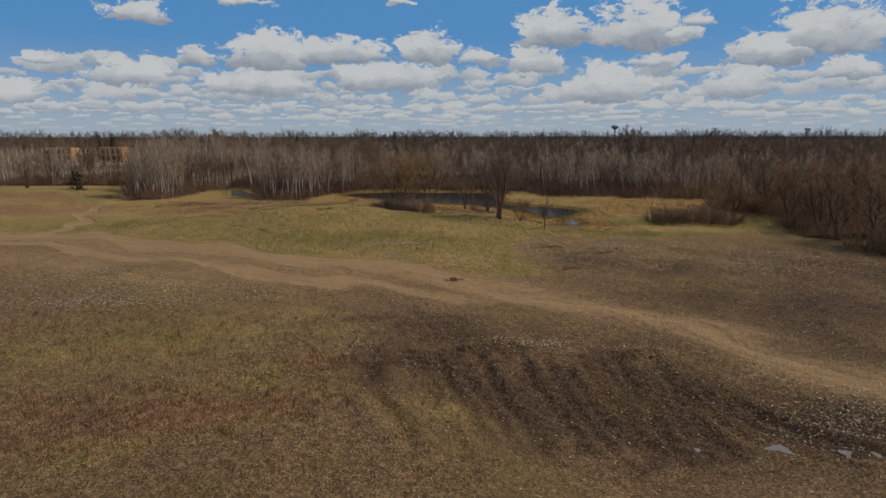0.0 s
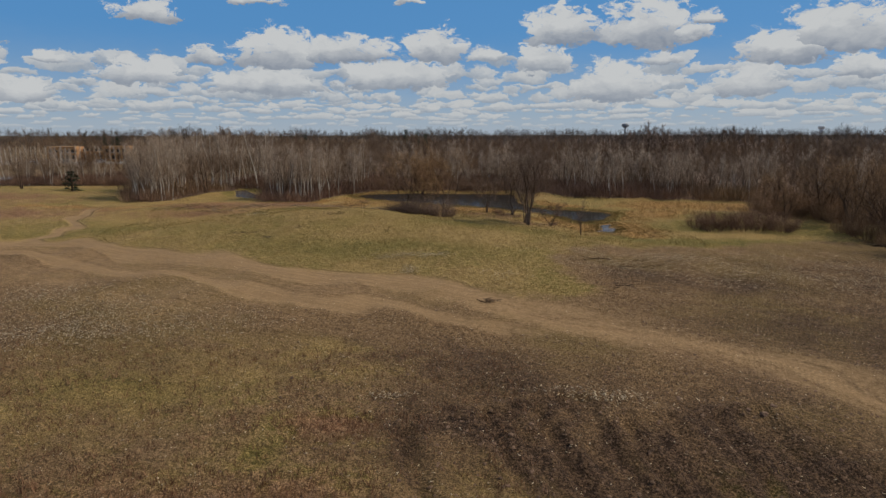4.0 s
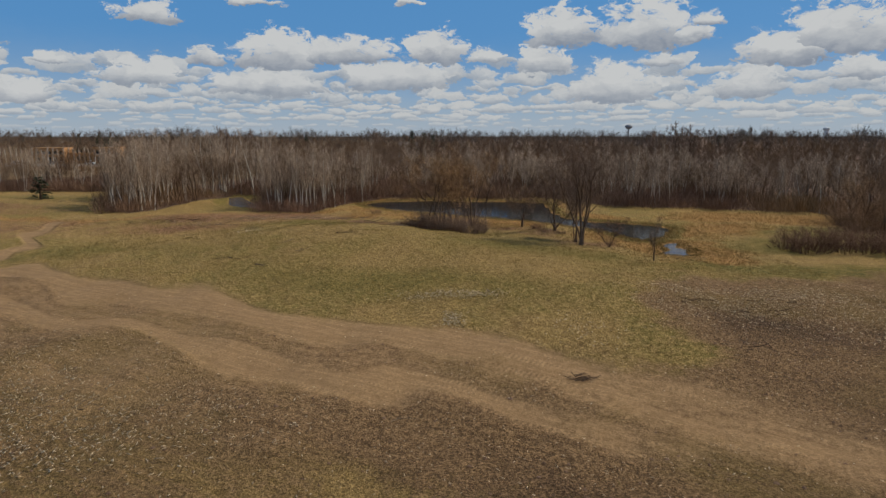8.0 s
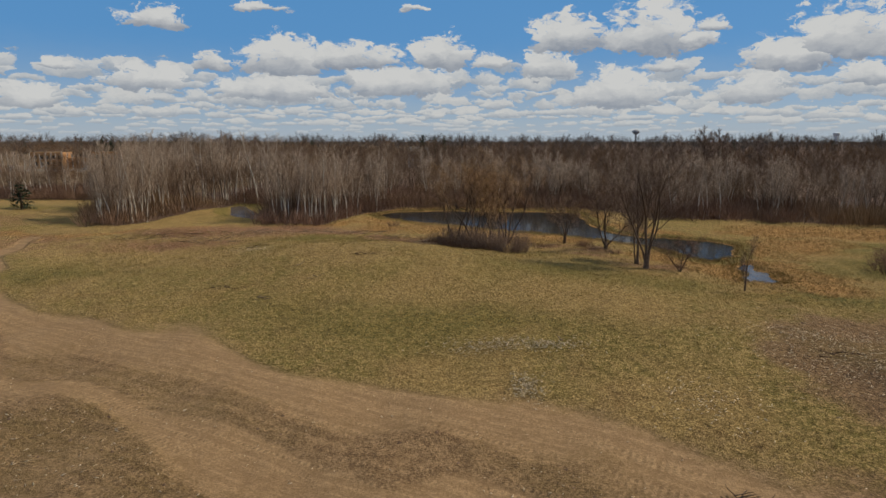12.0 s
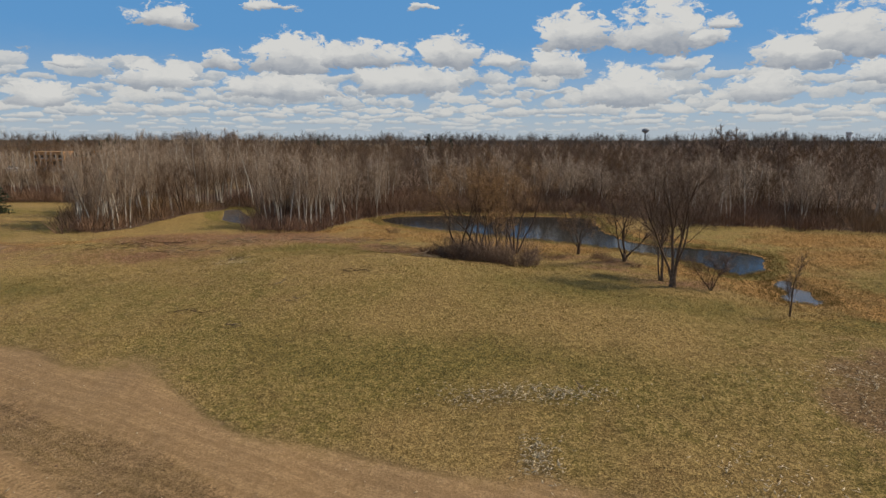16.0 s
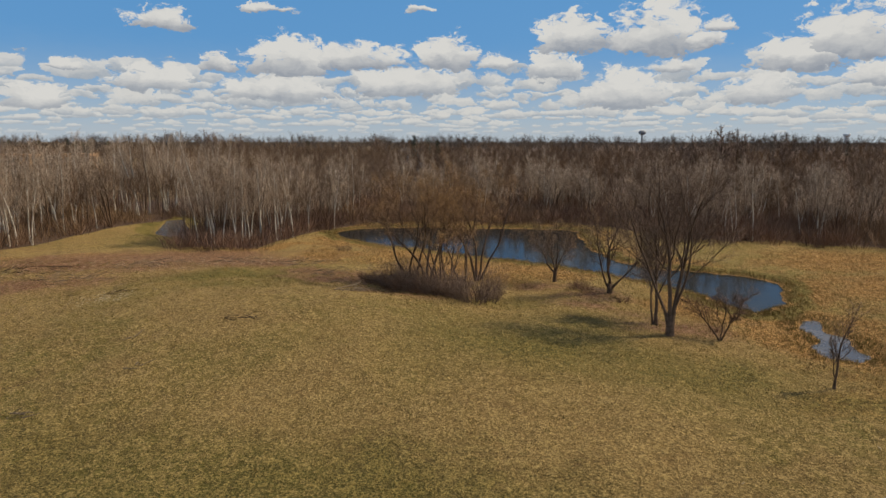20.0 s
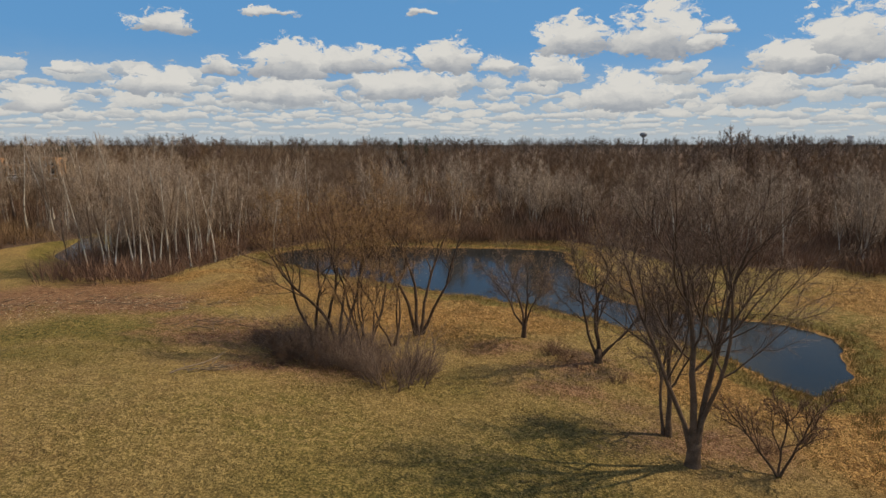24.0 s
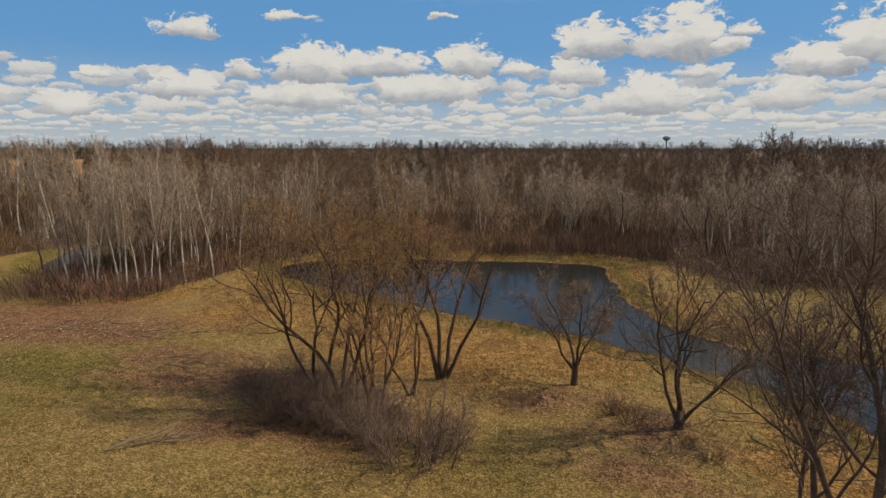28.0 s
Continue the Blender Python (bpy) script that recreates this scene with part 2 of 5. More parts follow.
CLODS = material("clods", [(0.10, 0.062, 0.04), (0.18, 0.115, 0.075)], 3.0, 0.95, 0.5, island=0.4)
DEADWOOD = material("deadwood", [(0.13, 0.095, 0.066), (0.25, 0.19, 0.13)], 4.0, 0.9, 0.4, island=0.4)


def ground_material():
    m = bpy.data.materials.new("ground")
    m.use_nodes = True
    k = Nodes(m.node_tree)
    p = k.add("ShaderNodeNewGeometry").outputs["Position"]

    def zone(name):
        return k.add("ShaderNodeAttribute", attribute_name=name).outputs["Fac"]

    n1, n2, n3, n4 = k.noise(p, 0.06, 5.0), k.noise(p, 0.35, 6.0, 0.62), k.noise(p, 2.2, 6.0, 0.65), k.noise(p, 9.0, 5.0, 0.7)
    rag = k.math("MULTIPLY", k.math("SUBTRACT", k.math("ADD", k.math("MULTIPLY", n2, 0.6), k.math("MULTIPLY", n3, 0.4)), 0.5), 1.5)

    def edge(name, soft=0.22):
        rough = k.math("MULTIPLY", rag, 0.55) if name == "track" else rag
        return k.ramp(k.math("ADD", zone(name), rough), 0.5 - soft, 0.5 + soft)

    # lines that run along the track: worn streaks and the print of tyre lugs
    across = k.add("ShaderNodeAttribute", attribute_name="across").outputs["Fac"]
    sep = k.add("ShaderNodeSeparateXYZ")
    k.put(sep.inputs[0], p)
    along = k.math("SUBTRACT", k.math("MULTIPLY", sep.outputs[0], 0.89), k.math("MULTIPLY", sep.outputs[1], 0.45))
    streak = k.noise(k.vec(k.math("MULTIPLY", across, 2.6), k.math("MULTIPLY", along, 0.09)), 1.0, 5.0, 0.62)
    lines = k.ramp(streak, 0.42, 0.6)
    lugs = k.math("MULTIPLY", k.ramp(k.math("SINE", k.math("ADD", k.math("MULTIPLY", along, 21.0), k.math("MULTIPLY", n3, 5.0))), -0.3, 0.5), k.ramp(streak, 0.54, 0.6))
    n5 = k.noise(p, 17.0, 4.0, 0.75)
    grain = k.ramp(k.math("ADD", k.math("MULTIPLY", n4, 0.5), k.math("MULTIPLY", n5, 0.5)), 0.41, 0.6)
    tuft = k.ramp(k.noise(p, 3.6, 4.0, 0.7), 0.42, 0.62)
    fine = k.ramp(k.math("ADD", k.math("MULTIPLY", n3, 0.45), k.math("MULTIPLY", n4, 0.55)), 0.45, 0.57)
    speck = k.ramp(k.noise(p, 5.0, 3.0, 0.8), 0.56, 0.66)
    meadow = k.mix(k.ramp(n1, 0.4, 0.58), (0.172, 0.138, 0.036), (0.285, 0.192, 0.07))
    meadow = k.mix(k.math("MULTIPLY", k.ramp(n2, 0.46, 0.64), 0.55), meadow, (0.22, 0.135, 0.055))
    meadow = k.mix(k.math("MULTIPLY", fine, 0.75), meadow, (0.41, 0.288, 0.112))
    meadow = k.mix(k.math("MULTIPLY", speck, 0.5), meadow, (0.085, 0.06, 0.022))
    soil = k.mix(fine, (0.125, 0.077, 0.037), (0.285, 0.182, 0.09))
    soil = k.mix(k.math("MULTIPLY", k.ramp(n1, 0.46, 0.6), 0.6), soil, (0.19, 0.135, 0.045))
    soil = k.mix(k.math("MULTIPLY", lines, 0.45), soil, (0.29, 0.185, 0.095))
    soil = k.mix(k.math("MULTIPLY", speck, 0.35), soil, (0.07, 0.043, 0.028))
    track = k.mix(fine, (0.27, 0.174, 0.087), (0.36, 0.24, 0.124))
    track = k.mix(k.math("MULTIPLY_ADD", lines, 0.6, 0.4), (0.205, 0.129, 0.065), track)
    straw = k.mix(fine, (0.215, 0.11, 0.032), (0.48, 0.285, 0.1))
    straw = k.mix(k.math("MULTIPLY", k.ramp(n2, 0.52, 0.66), 0.7), straw, (0.22, 0.135, 0.048))
    straw = k.mix(k.math("MULTIPLY", speck, 0.8), straw, (0.11, 0.07, 0.028))
    green = k.mix(fine, (0.1, 0.092, 0.022), (0.26, 0.195, 0.058))
    rust = k.mix(fine, (0.17, 0.082, 0.042), (0.33, 0.195, 0.105))
    litter = k.mix(fine, (0.085, 0.056, 0.04), (0.17, 0.11, 0.075))
    # Dark churned soil; cloud shade and willow shade are put into this colour too.
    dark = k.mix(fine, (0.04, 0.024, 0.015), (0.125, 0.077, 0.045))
    c = meadow
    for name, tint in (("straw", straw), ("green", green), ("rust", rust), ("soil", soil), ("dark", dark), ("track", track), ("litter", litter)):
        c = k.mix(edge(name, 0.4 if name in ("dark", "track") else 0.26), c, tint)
    # pale stalks over dark gaps, finer than the tufts; the beaten track is smoother
    rough = k.math("MULTIPLY_ADD", edge("track"), -0.75, 1.0)
    both = k.math("SUBTRACT", k.math("ADD", k.math("MULTIPLY", grain, 0.78), k.math("MULTIPLY", tuft, 0.22)), 0.48)
    tone = k.math("MULTIPLY_ADD", k.math("MULTIPLY", both, rough), 1.0, 1.0)
    tone = k.math("MULTIPLY", tone, k.math("MULTIPLY_ADD", k.math("MULTIPLY", lugs, zone("soil")), -0.3, 1.0))
    c = k.mix(1.0, c, k.vec(tone, tone, tone), "MULTIPLY")
    b = k.add("ShaderNodeBsdfPrincipled")
    k.put(b.inputs["Base Color"], c)
    b.inputs["Roughness"].default_value, b.inputs["Specular IOR Level"].default_value = 0.95, 0.15
    n = k.add("ShaderNodeBump")
    n.inputs["Strength"].default_value, n.inputs["Distance"].default_value = 1.0, 0.3
    k.put(n.inputs["Height"], k.math("MULTIPLY", k.math("ADD", n3, k.math("MULTIPLY", n4, 0.6)), rough))
    k.put(b.inputs["Normal"], n.outputs[0])
    k.tree.links.new(b.outputs[0], k.add("ShaderNodeOutputMaterial").inputs[0])
    return m


def water_material():
    m = bpy.data.materials.new("water")
    m.use_nodes = True
    k = Nodes(m.node_tree)
    p = k.add("ShaderNodeNewGeometry").outputs["Position"]
    b = k.add("ShaderNodeBsdfPrincipled")
    k.put(b.inputs["Base Color"], k.mix(k.noise(p, 0.1, 3.0), (0.012, 0.017, 0.022), (0.03, 0.03, 0.025)))
    b.inputs["Roughness"].default_value, b.inputs["IOR"].default_value = 0.1, 1.17
    n = k.add("ShaderNodeBump")
    n.inputs["Strength"].default_value, n.inputs["Distance"].default_value = 0.25, 0.03
    k.put(n.inputs["Height"], k.noise(p, 1.6, 4.0, 0.6))
    k.put(b.inputs["Normal"], n.outputs[0])
    k.tree.links.new(b.outputs[0], k.add("ShaderNodeOutputMaterial").inputs[0])
    return m


GROUND, WATER = ground_material(), water_material()
RUST_GRASS = material("rust_grass", [(0.17, 0.085, 0.045), (0.29, 0.165, 0.09)], 0.6, 0.9, 0, island=0.6)
BRICK = material("brick_orange", [(0.40, 0.21, 0.085), (0.5, 0.28, 0.12)], 0.4, 0.9, 0.2)
DARK_GLASS = material("dark_glass", [(0.02, 0.02, 0.022), (0.04, 0.04, 0.042)], 0.3, 0.25, 0)
ASPHALT = material("asphalt", [(0.20, 0.19, 0.175), (0.30, 0.285, 0.26)], 0.3, 0.9, 0.2)
PAINT_WHITE = material("paint_white", [(0.72, 0.72, 0.70), (0.8, 0.8, 0.78)], 0.3, 0.5, 0)
PAINT_GREY = material("paint_grey", [(0.22, 0.24, 0.26), (0.32, 0.34, 0.36)], 0.1, 0.6, 0)
PAINT_RED = material("paint_red", [(0.25, 0.04, 0.03), (0.3, 0.05, 0.04)], 0.3, 0.4, 0)
RUBBER = material("rubber", [(0.02, 0.02, 0.02), (0.03, 0.03, 0.03)], 3.0, 0.8, 0)
SHINGLE = material("shingle", [(0.09, 0.08, 0.075), (0.15, 0.135, 0.12)], 1.0, 0.9, 0.3)
DRY_GRASS = material("dry_grass", [(0.15, 0.095, 0.04), (0.27, 0.175, 0.08), (0.20, 0.155, 0.05)], 0.25, 0.9, 0, island=0.6)
SHALLOW = material("shallow_water", [(0.075, 0.066, 0.058), (0.125, 0.108, 0.092)], 0.5, 0.22, 0, spec=0.4)
MUDDY = material("muddy_water", [(0.13, 0.11, 0.093), (0.2, 0.175, 0.155)], 0.8, 0.3, 0, spec=0.35)

# ---- the lie of the land ----
HILLS = [(-20, 95, 16, 14, 2.99), (-12, 70, 18, 16, 0.62), (-34, 80, 16, 16, -0.27), (13, 29, 11, 7, -1.6), (-10, 25, 14, 12, 0.5),
         (-42, 114, 20, 10, 0.9), (-90, 130, 30, 25, 2.16), (15, 105, 14, 20, 0.44), (-15, 140, 25, 18, -0.32), (-30, 50, 20, 16, 0.69), (10, 55, 18, 16, -0.18), (-13.5, 101, 6, 6, 0.4),
         (-12, 28, 10, 10, -0.33), (2, 28, 10, 10, -0.15), (16, 28, 10, 10, -0.39), (-12, 42, 10, 10, 0.12), (2, 42, 10, 10, 0.20), (-30, 56, 14, 14, -0.18), (-14, 56, 14, 14, -0.32), (2, 56, 14, 14, -0.17), (18, 56, 14, 14, -0.49),
         (-30, 70, 14, 14, -0.06), (-14, 70, 14, 14, -0.13), (2, 70, 14, 14, 0.31), (-30, 84, 14, 14, 0.26), (-14, 84, 14, 14, -0.27), (2, 84, 14, 14, 1.09), (18, 84, 14, 14, -0.06), (-30, 97, 14, 14, -0.14), (-14, 97, 14, 14, -0.45),
         (2, 97, 14, 14, 0.35), (18, 97, 14, 14, -0.57), (-30, 111, 14, 14, -0.15), (2, 111, 14, 14, -0.25), (18, 111, 14, 14, -0.31)]
WATER_Z = -0.5
POND = [(-24, 147), (-20, 151.5), (-11, 153.5), (0, 152.5), (11.5, 151), (12.5, 143), (12, 136), (12.8, 128), (15.5, 122.8), (19.5, 121), (23.5, 119), (26, 116),
        (24.5, 110.8), (21, 105.6), (18.5, 105), (17.3, 108), (15.8, 112.5), (12.5, 116.5), (9.5, 120), (5.5, 123.5), (1.2, 126.3), (-2.6, 128), (-8, 132), (-14.5, 135.8), (-21, 141.5)]
POOL = [(18.2, 95), (18.8, 97), (20.1, 98.2), (20.0, 100.4), (20.8, 102.1), (22.3, 103.2), (23.0, 102.3), (21.9, 100.2), (22.6, 98.2), (21.7, 96.4), (21.9, 94.8), (20.4, 93.3), (19.1, 93.8)]
SLOUGH = [(-50.5, 145), (-46, 141.3), (-42.4, 141), (-45.5, 147), (-50, 155), (-53.5, 161.5), (-56, 160), (-55, 157), (-52.5, 150)]
PUDDLES = [(12.97, 28.4, 0.42, 0.26, 0.5), (17.0, 27.65, 0.95, 0.42, -0.15), (19.1, 26.3, 0.3, 0.5, 0.3), (20.4, 26.0, 0.45, 0.32, 0.0)]
LAKE = [(-175, 208), (-150, 212), (-128, 210), (-112, 202), (-108, 192), (-118, 187), (-140, 194), (-165, 198)]
RUTS = [((-4.4, 34.2), (-3.6, 30), (-1.6, 25)), ((0.6, 36.5), (1.6, 32), (3.3, 25.5)), ((3.2, 38), (4.2, 33), (5.8, 28)), ((7.4, 36.5), (8.2, 32), (9.8, 26)), ((12.3, 37.5), (12.6, 32), (12.9, 26.5)), ((15.5, 33), (17, 29.5), (19.5, 25))]
RUTS += [tuple((px + side, py + 0.25 * side) for px, py in rut) for rut in RUTS[1:] for side in (-1.15, 1.0)]
FLOOD = [(50, 84), (56, 86.5), (66, 88), (70, 84), (62, 81), (54, 81.5)]


def spread(points):
    """A closed smooth outline through the points."""
    pts, out = [np.array(p, float) for p in points], []
    for i in range(len(pts)):
        a, b, c, d = (pts[(i + j) % len(pts)] for j in (-1, 0, 1, 2))
        for t in np.linspace(0, 1, 6, endpoint=False):
            out.append(0.5 * (2 * b + (c - a) * t + (2 * a - 5 * b + 4 * c - d) * t**2 + (3 * b - a - 3 * c + d) * t**3))
    return np.array(out)


def inside_by(x, y, outline):
    """Signed distance of places to an outline: positive inside."""
    x, y = np.asarray(x, float), np.asarray(y, float)
    best, odd = np.full(x.shape, 1e9), np.zeros(x.shape, bool)
    for (ax, ay), (bx, by) in zip(outline, np.roll(outline, -1, 0)):
        ex, ey = bx - ax, by - ay
        t = np.clip(((x - ax) * ex + (y - ay) * ey) / (ex * ex + ey * ey + 1e-9), 0, 1)
        best = np.minimum(best, np.hypot(x - ax - t * ex, y - ay - t * ey))
        cross = ((ay > y) != (by > y)) & (x < ex * (y - ay) / (ey + 1e-12 * (ey == 0)) + ax)
        odd ^= cross
    return np.where(odd, best, -best)


def near_line(x, y, line):
    """Distance of places to an open line."""
    x, y = np.asarray(x, float), np.asarray(y, float)
    best = np.full(x.shape, 1e9)
    for (ax, ay), (bx, by) in zip(line[:-1], line[1:]):
        ex, ey = bx - ax, by - ay
        t = np.clip(((x - ax) * ex + (y - ay) * ey) / (ex * ex + ey * ey), 0, 1)
        best = np.minimum(best, np.hypot(x - ax - t * ex, y - ay - t * ey))
    return best


def step(v, lo, hi):
    t = np.clip((v - lo) / (hi - lo), 0, 1)
    return t * t * (3 - 2 * t)


def worn(line, amount):
    """Small bays and points along a shore."""
    n = len(line)
    out = line.copy()
    for i in range(n):
        d = line[(i + 1) % n] - line[i - 1]
        d = np.array([d[1], -d[0]]) / (np.hypot(*d) + 1e-6)
        out[i] += d * amount * (math.sin(i * 0.9) + 0.8 * math.sin(i * 2.3 + 1) + random.uniform(-0.9, 0.9))
    return out


POND_LINE, POOL_LINE, SLOUGH_LINE, FLOOD_LINE, LAKE_LINE = worn(spread(POND), 0.22), worn(spread(POOL), 0.12), spread(SLOUGH), spread(FLOOD), spread(LAKE)
WAVES = [(random.uniform(-1, 1) * f, random.uniform(-1, 1) * f, random.uniform(0, 6.28), a) for f, a in
         [(0.25, 0.07)] * 4 + [(0.7, 0.035)] * 5 + [(1.6, 0.018)] * 6 + [(3.2, 0.01)] * 6]


def height(x, y):
    """Height of the ground."""
    x, y = np.asarray(x, float), np.asarray(y, float)
    h = sum(c * np.exp(-(((x - a) / p) ** 2) - ((y - b) / q) ** 2) for a, b, p, q, c in HILLS)
    h = h + sum(a * np.sin(u * x + v * y + s) for u, v, s, a in WAVES) * np.exp(-((np.hypot(x + 10, y - 70) / 130) ** 4))
    for line, bank in ((POND_LINE, 5.0), (POOL_LINE, 2.0), (SLOUGH_LINE, 4.0), (FLOOD_LINE, 3.0), (LAKE_LINE, 5.0)):
        near = (x > line[:, 0].min() - 9) & (x < line[:, 0].max() + 9) & (y > line[:, 1].min() - 9) & (y < line[:, 1].max() + 9)
        if near.any():
            s = np.full(h.shape, -99.0)
            s[near] = inside_by(x[near], y[near], line)
            shore = WATER_Z + 0.06
            h = h + (shore - h) * step(s, -bank, 0.1) - 0.5 * step(s, -0.1, 1.6)
    if (y < 45).any():
        for rut in RUTS:
            d = near_line(x, y, rut)
            h = h - 0.24 * np.exp(-((d / 0.4) ** 2)) + 0.12 * np.exp(-(((d - 0.85) / 0.38) ** 2))
    for cx, cy, rx, ry, turn in PUDDLES:
        c, s = math.cos(turn), math.sin(turn)
        q = np.hypot(((x - cx) * c + (y - cy) * s) / rx, ((y - cy) * c - (x - cx) * s) / ry)
        h = h - 0.1 * np.exp(-(q / 1.5) ** 2)
    return h


def ground_z(x, y):
    return float(height(np.array([x]), np.array([y]))[0])


TRACK = [(-140, 88), (-75, 86), (-62, 84.5), (-50, 83.5), (-36, 76), (-24, 69.5), (-14, 64.5), (-5, 60.5), (4, 55.5), (10, 51), (16, 44.5), (22, 38), (27, 32), (36, 22), (60, 0)]
SPUR = [(-50, 82), (-56, 88), (-58.5, 95), (-59.5, 103), (-64, 112)]
SIDE = [(-60, 80), (-40, 71), (-27, 63), (-17, 58.5), (-8, 55), (4, 50)]
MEADOW_S = [(-48, 83), (-34, 76.5), (-24, 70), (-18, 66.5), (-8, 63), (2, 59.8), (7, 59), (9.4, 62), (9.6, 66), (9, 71), (10, 76), (13, 78.5), (22, 80.5), (32, 82), (40, 84), (60, 88)]


def zones(x, y):
    """How far each kind of ground reaches: 0.5 is its edge. Some kinds also hold painted shade."""
    x0, y0 = x, y
    z = {"across": near_line(x, y, TRACK) * np.sign(y - np.interp(x, [p[0] for p in TRACK], [p[1] for p in TRACK]))}
    x, y = x + 1.3 * np.sin(0.37 * y + 1.0) + 0.7 * np.sin(0.93 * y + 0.4 * x), y + 1.0 * np.sin(0.29 * x) + 0.6 * np.sin(0.81 * x + 0.5 * y + 2.0)
    field = np.array([(-400, -300), (-400, 84)] + MEADOW_S + [(300, 95), (300, -300)], float)
    sd = step(inside_by(x, y, field), -4.0, 4.0)
    pond = np.maximum(inside_by(x, y, POND_LINE), inside_by(x, y, POOL_LINE) + 1.5)

    def blob(cx, cy, rx, ry, turn=0.0):
        c, s = math.cos(turn), math.sin(turn)
        return np.clip(1.1 - 0.6 * np.hypot(((x - cx) * c + (y - cy) * s) / rx, ((y - cy) * c - (x - cx) * s) / ry), 0, 1)

    def many(rows):
        return np.max([blob(*r) for r in rows], 0)

    # grass survives on some of the ploughed ground
    patch = many([(-18, 39, 13, 6, 0.1), (-30, 34, 14, 7, 0.2), (-9, 32.5, 5, 3), (-12, 45, 8, 2.5, -0.3), (-18, 27, 11, 5, 0.2), (1, 29, 3, 2)])
    tufts = [(-7.6, 35.0, 2.6, 1.5), (-13.5, 27.4, 8, 2.4, 0.25), (-9.9, 31.8, 2.4, 1.4), (9.2, 32.6, 2.0, 1.2), (11.6, 33.2, 1.6, 1.0)]
    z["soil"] = np.clip(sd - np.maximum(patch * 0.62, many(tufts) * 0.9), 0, 1)
    ruts = np.min([near_line(x, y, rut) for rut in RUTS], 0)
    # Willow clump: dark brush ground, with the brush's shade put into its colour.
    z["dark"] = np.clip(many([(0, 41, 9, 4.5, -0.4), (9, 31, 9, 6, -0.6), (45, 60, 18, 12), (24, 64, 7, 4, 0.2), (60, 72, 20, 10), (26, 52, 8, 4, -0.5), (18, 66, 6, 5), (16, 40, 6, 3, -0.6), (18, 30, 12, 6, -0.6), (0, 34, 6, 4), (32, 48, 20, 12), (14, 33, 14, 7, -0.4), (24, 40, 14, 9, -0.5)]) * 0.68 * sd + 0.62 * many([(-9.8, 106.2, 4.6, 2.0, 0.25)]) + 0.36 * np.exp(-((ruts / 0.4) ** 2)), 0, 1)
    z["track"] = np.maximum.reduce([1.1 * np.exp(-((near_line(x, y, TRACK) / (2.5 + 2.0 * step(x, -8, 8))) ** 2)), 0.85 * np.exp(-((near_line(x, y, SPUR) / 1.3) ** 2)),
                                    0.85 * np.exp(-((near_line(x, y, SIDE) / 1.7) ** 2)), many([(-16.6, 52.4, 0.8, 0.45, 0.2), (-32, 68, 18, 8, -0.5), (-15, 59, 15, 6.5, -0.4), (2, 53, 10, 5, -0.4), (-42, 66, 14, 9, -0.4), (-26, 56, 12, 6, -0.4)]) * 0.46])
    band = inside_by(x, y, np.array(TRACK[2:9] + SIDE[::-1], float))
    z["track"] = np.maximum(z["track"], 0.45 * step(band, -2.5, 1.0) - 0.04 * np.exp(-(((band - 1.8) / 0.5) ** 2)))
    d = near_line(x, y, TRACK)
    z["track"] -= 0.22 * np.exp(-(((d - 1.05) / 0.28) ** 2)) - 0.12 * np.exp(-(((d - 0.1) / 0.4) ** 2)) + 0.04 * np.exp(-(((d - 2.6) / 0.3) ** 2))
    # Fainter to the right, where cloud shade is put into the track's colour.
    z["track"] *= 1.12 - 0.45 * step(x, -12, 6)
    z["straw"] = np.maximum.reduce([step(pond, -7.5, 0.5) * 0.9, many([(19, 85, 6, 2.2, 0.2), (40, 124, 12, 7, -0.2), (33, 112, 7, 6), (22, 90, 5, 6), (2, 119, 9, 4), (-9, 128, 10, 6), (-20.5, 127, 5, 6), (15, 105, 4, 7), (50, 121, 10, 6), (-4, 118, 8, 7)]) * 0.9,
                                    0.7 * np.exp(-(((y - np.interp(x, [-90, -60, -42, -24], [116, 112, 122, 136])) / 2.2) ** 2)) * (x < -20) * (x > -80),
                                    many([(-9, 25, 11, 5, 0.1), (-4, 23, 8, 5), (9.2, 32.6, 2.0, 1.2), (11.6, 33.2, 1.6, 1.0)]) * 0.55])
    z["green"] = many([(0, 90, 13, 6), (-12, 76, 18, 5, -0.2), (-52, 92, 14, 7), (40, 98, 16, 5, 0.1), (30, 84, 16, 3.2), (45, 108, 9, 6), (-30, 108, 10, 4), (-78, 138, 14, 7), (10, 88, 10, 5), (-20, 39, 9, 4), (-9.9, 31.8, 2.4, 1.4), (52, 92, 14, 3), (-24, 104, 9, 3), (0, 103, 7, 4), (5, 98, 6, 4)]) * 0.6
    z["green"] = np.maximum(z["green"], many([(42, 99, 14, 5, 0.1), (30, 84.5, 16, 3.0), (44, 108, 8, 6), (56, 92, 14, 3), (-26, 110.5, 7, 3.6, 0.1)]) * 1.0)
    x, y = x0, y0
    # Rust-brown dead grass; by the bank trees tree shade is painted in too.
    z["rust"] = many([(-9.5, 107, 6, 3.5, 0.2), (6.5, 107, 3.5, 2.4), (2.5, 111, 3.5, 2), (10.5, 97.5, 4, 3), (5, 103, 4, 2, -0.4), (-36, 117, 11, 6, 0.3), (-27, 122, 8, 3.5, 0.4), (-9, 106, 6, 4), (-44, 108, 12, 4, 0.2), (-80, 108, 26, 7), (-18, 27, 10, 4, 0.2), (-6, 35, 3, 1.6), (-95, 122, 26, 7), (-34, 60, 8, 3, -0.4), (-18, 115, 6, 3)]) * 0.72
